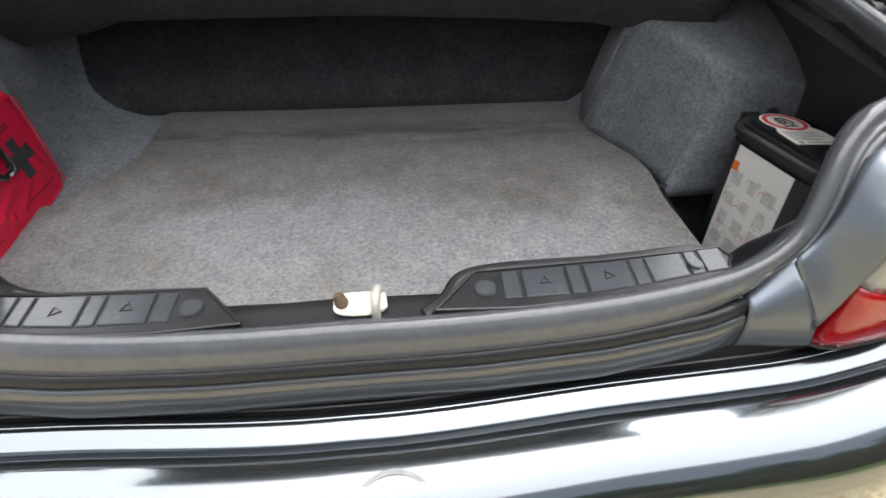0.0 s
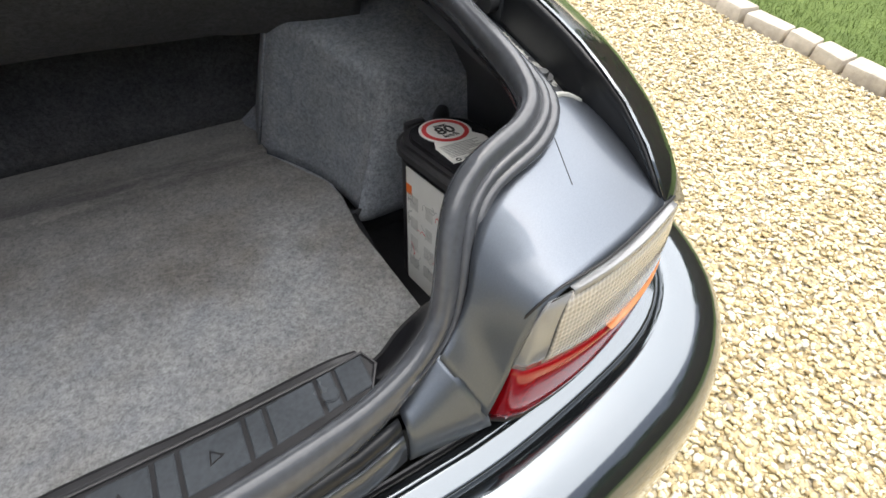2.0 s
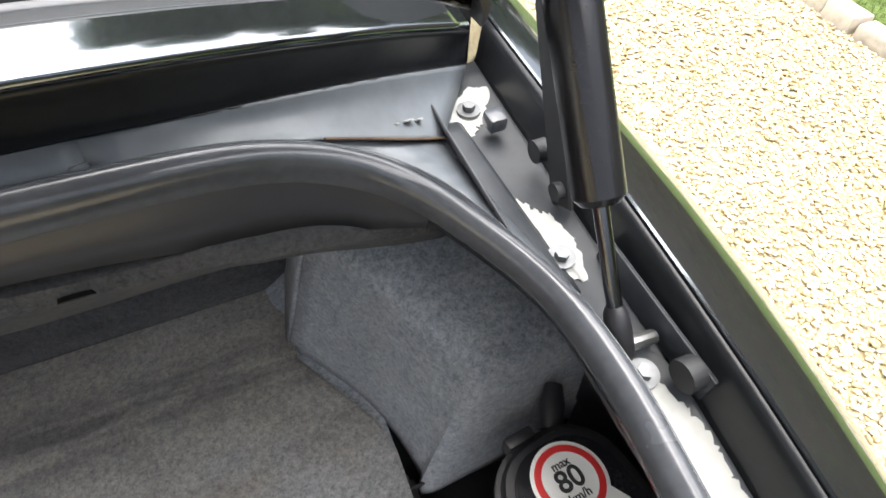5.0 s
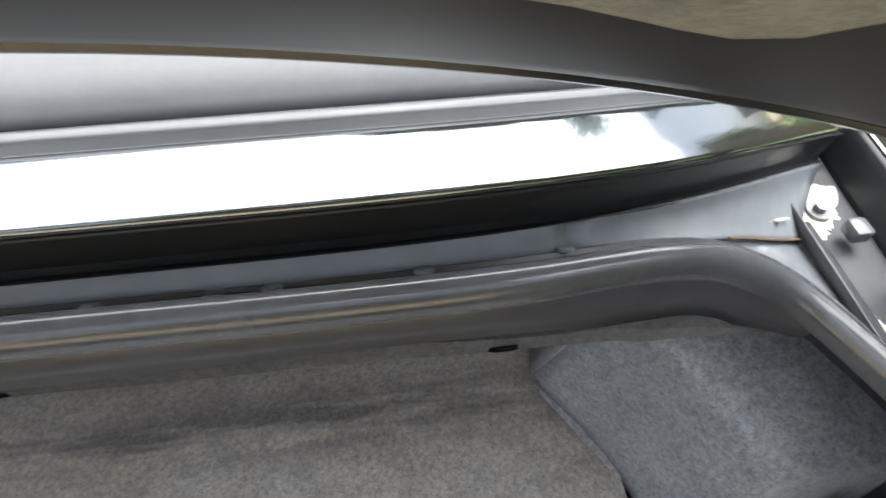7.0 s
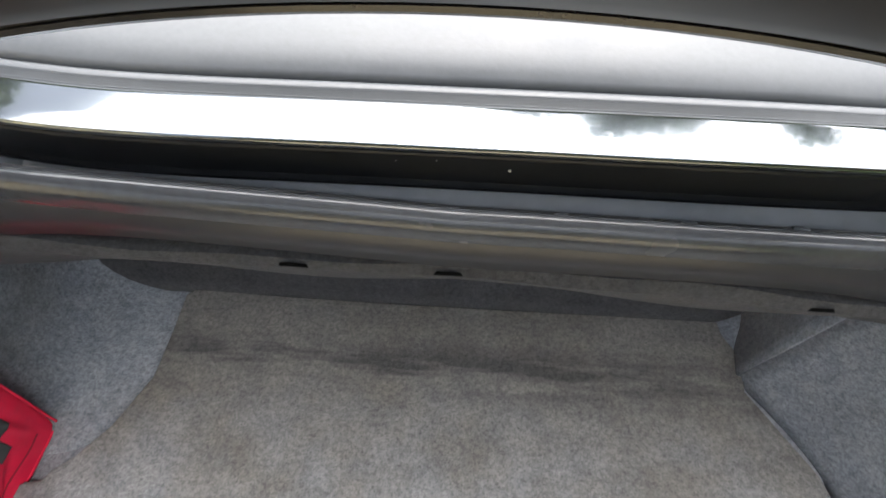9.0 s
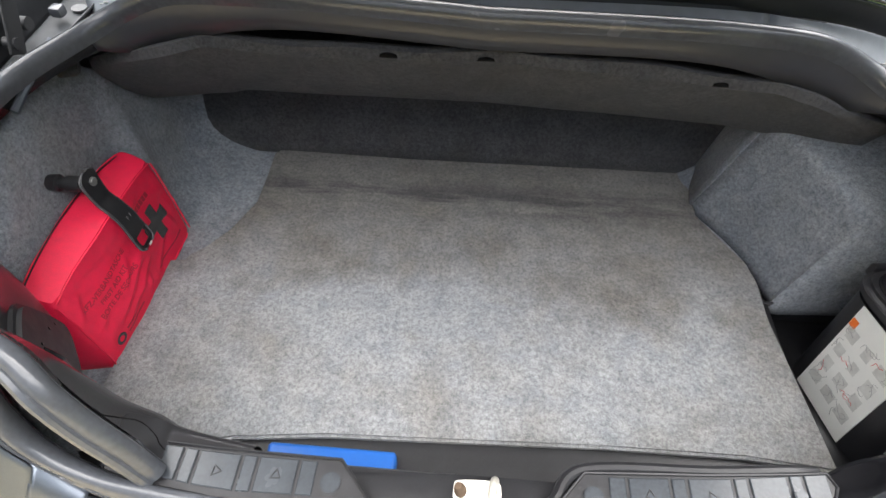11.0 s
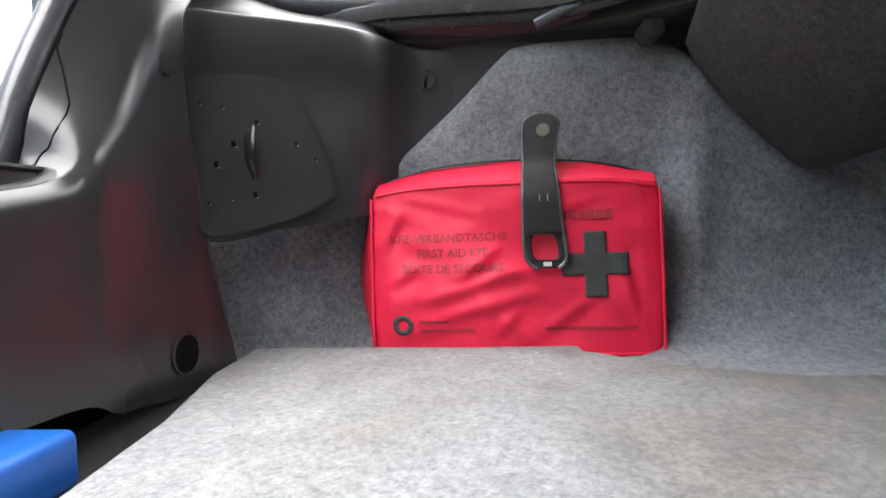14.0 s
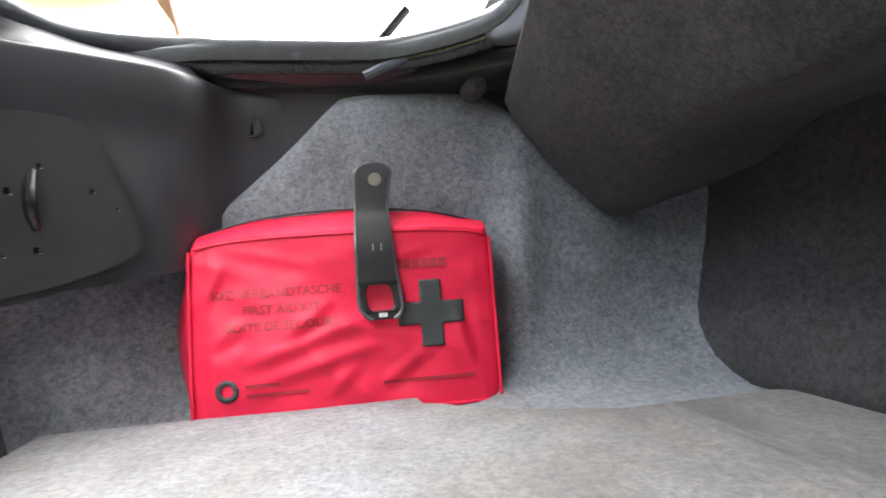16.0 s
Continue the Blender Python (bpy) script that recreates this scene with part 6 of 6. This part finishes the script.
# trees at y -15 to -18 are unseen, added to block low sky
for i, (x, y, h, sp) in enumerate(((2.5, 14.5, 11.3, 3.2), (5.2, 14.0, 11.0, 3.4), (7.6, 13.4, 10.0, 3.2), (10.0, 13.0, 7.6, 2.8), (12.4, 13.5, 5.4, 2.6), (9.0, 1.5, 4.6, 2.4), (20, 9, 7, 4.0), (-10.5, 13, 8.0, 3.2), (-14, 11, 9, 4.0), (19, 2, 11, 4.4), (18, -6, 10, 4.2), (-11, 6.5, 8, 3.0), (8.0, -17, 9, 4.0), (1.5, -18, 9, 4.0), (-4.5, -17, 9, 4.0), (13, -15, 10, 4.2))):
    tree("tree", (x, y, GROUND), h, sp, 30 + i)


def hedge(at, length, depth, height, turn, seed):
    rgt = np.random.default_rng(seed)
    n = 9000
    u = rgt.random((n, 3)) - 0.5
    k = rgt.integers(0, 3, n)
    edge = np.sign(u[np.arange(n), k]) * 0.5 * rgt.uniform(0.9, 1.05, n)
    u[np.arange(n), k] = edge
    c = u * np.array([length, depth, height]) + np.array([0, 0, height / 2])
    a1, a2 = rgt.normal(size=(n, 3)), rgt.normal(size=(n, 3))
    s = 0.09 * rgt.uniform(0.6, 1.4, (n, 1))
    a1 *= s / np.linalg.norm(a1, axis=1)[:, None]
    a2 *= 0.6 * s / np.linalg.norm(a2, axis=1)[:, None]
    vv = np.stack([c - a1, c + a2, c + a1, c - a2], 1).reshape(-1, 3)
    h = empty("hedge", at, label="clipped green hedge added round the garden", category="hedge", group="hedges round the garden")
    m = pose(*at, 0, 0, turn)
    vv = vv @ np.array(m.to_3x3()).T + np.array(at)
    leaves = mesh_from("leaves", vv, np.arange(4 * n).reshape(-1, 4), M_HEDGE)
    part("branches", turned(block((length * 0.96, depth * 0.85, height * 0.95), (0, 0, height * 0.475), 0.05), m), M_BARK, h)
    leaves.parent = h
    leaves.matrix_parent_inverse = h.matrix_world.inverted()


# unseen hedge, standing for the dark greenery that the wing reflects
HEDGE_X = 7.2
hedge((HEDGE_X, -3, GROUND), 15, 1.4, 3.6, 90, 1)
hedge((2, 17.5, GROUND), 30, 1.4, 2.4, 0, 2)
# unseen hedge behind the car, added to block low sky
hedge((4.5, -12.0, GROUND), 24, 1.4, 3.0, 0, 3)

house = empty("house", (-9.5, -7.0, GROUND), label="cream stone house with white windows beside the drive", category="house")
HX = -9.0
part("wall", block((2.6, 9.0, 5.6), (HX - 1.3, -7.1, GROUND + 2.8), 0), M_WALLSTONE, house)
part("roof", loft([[(HX + 0.5, y, GROUND + 5.45), (HX - 0.9, y, GROUND + 6.6), (HX - 2.3, y, GROUND + 5.45)] for y in (-11.65, -2.56)]), M_ROOF, house, thick=0.15)
part("eaves_board", block((0.06, 9.4, 0.22), (HX + 0.46, -7.1, GROUND + 5.45), 0.01), M_WOOD, house)
for y in (-9.6, -6.9, -4.3):
    for z in (1.0, 3.7):
        wdw = part("window", block((0.08, 1.25, 1.35), (HX + 0.02, y, GROUND + z + 0.6), 0.01), M_WHITE, house, "white-framed window")
        part("pane", block((0.03, 0.52, 1.15), (HX + 0.055, y - 0.29, GROUND + z + 0.6), 0), M_GLASS, wdw)
        part("pane", block((0.03, 0.52, 1.15), (HX + 0.055, y + 0.29, GROUND + z + 0.6), 0), M_GLASS, wdw)
        part("sill", block((0.16, 1.4, 0.07), (HX + 0.06, y, GROUND + z - 0.1), 0.01), M_STONE, wdw)
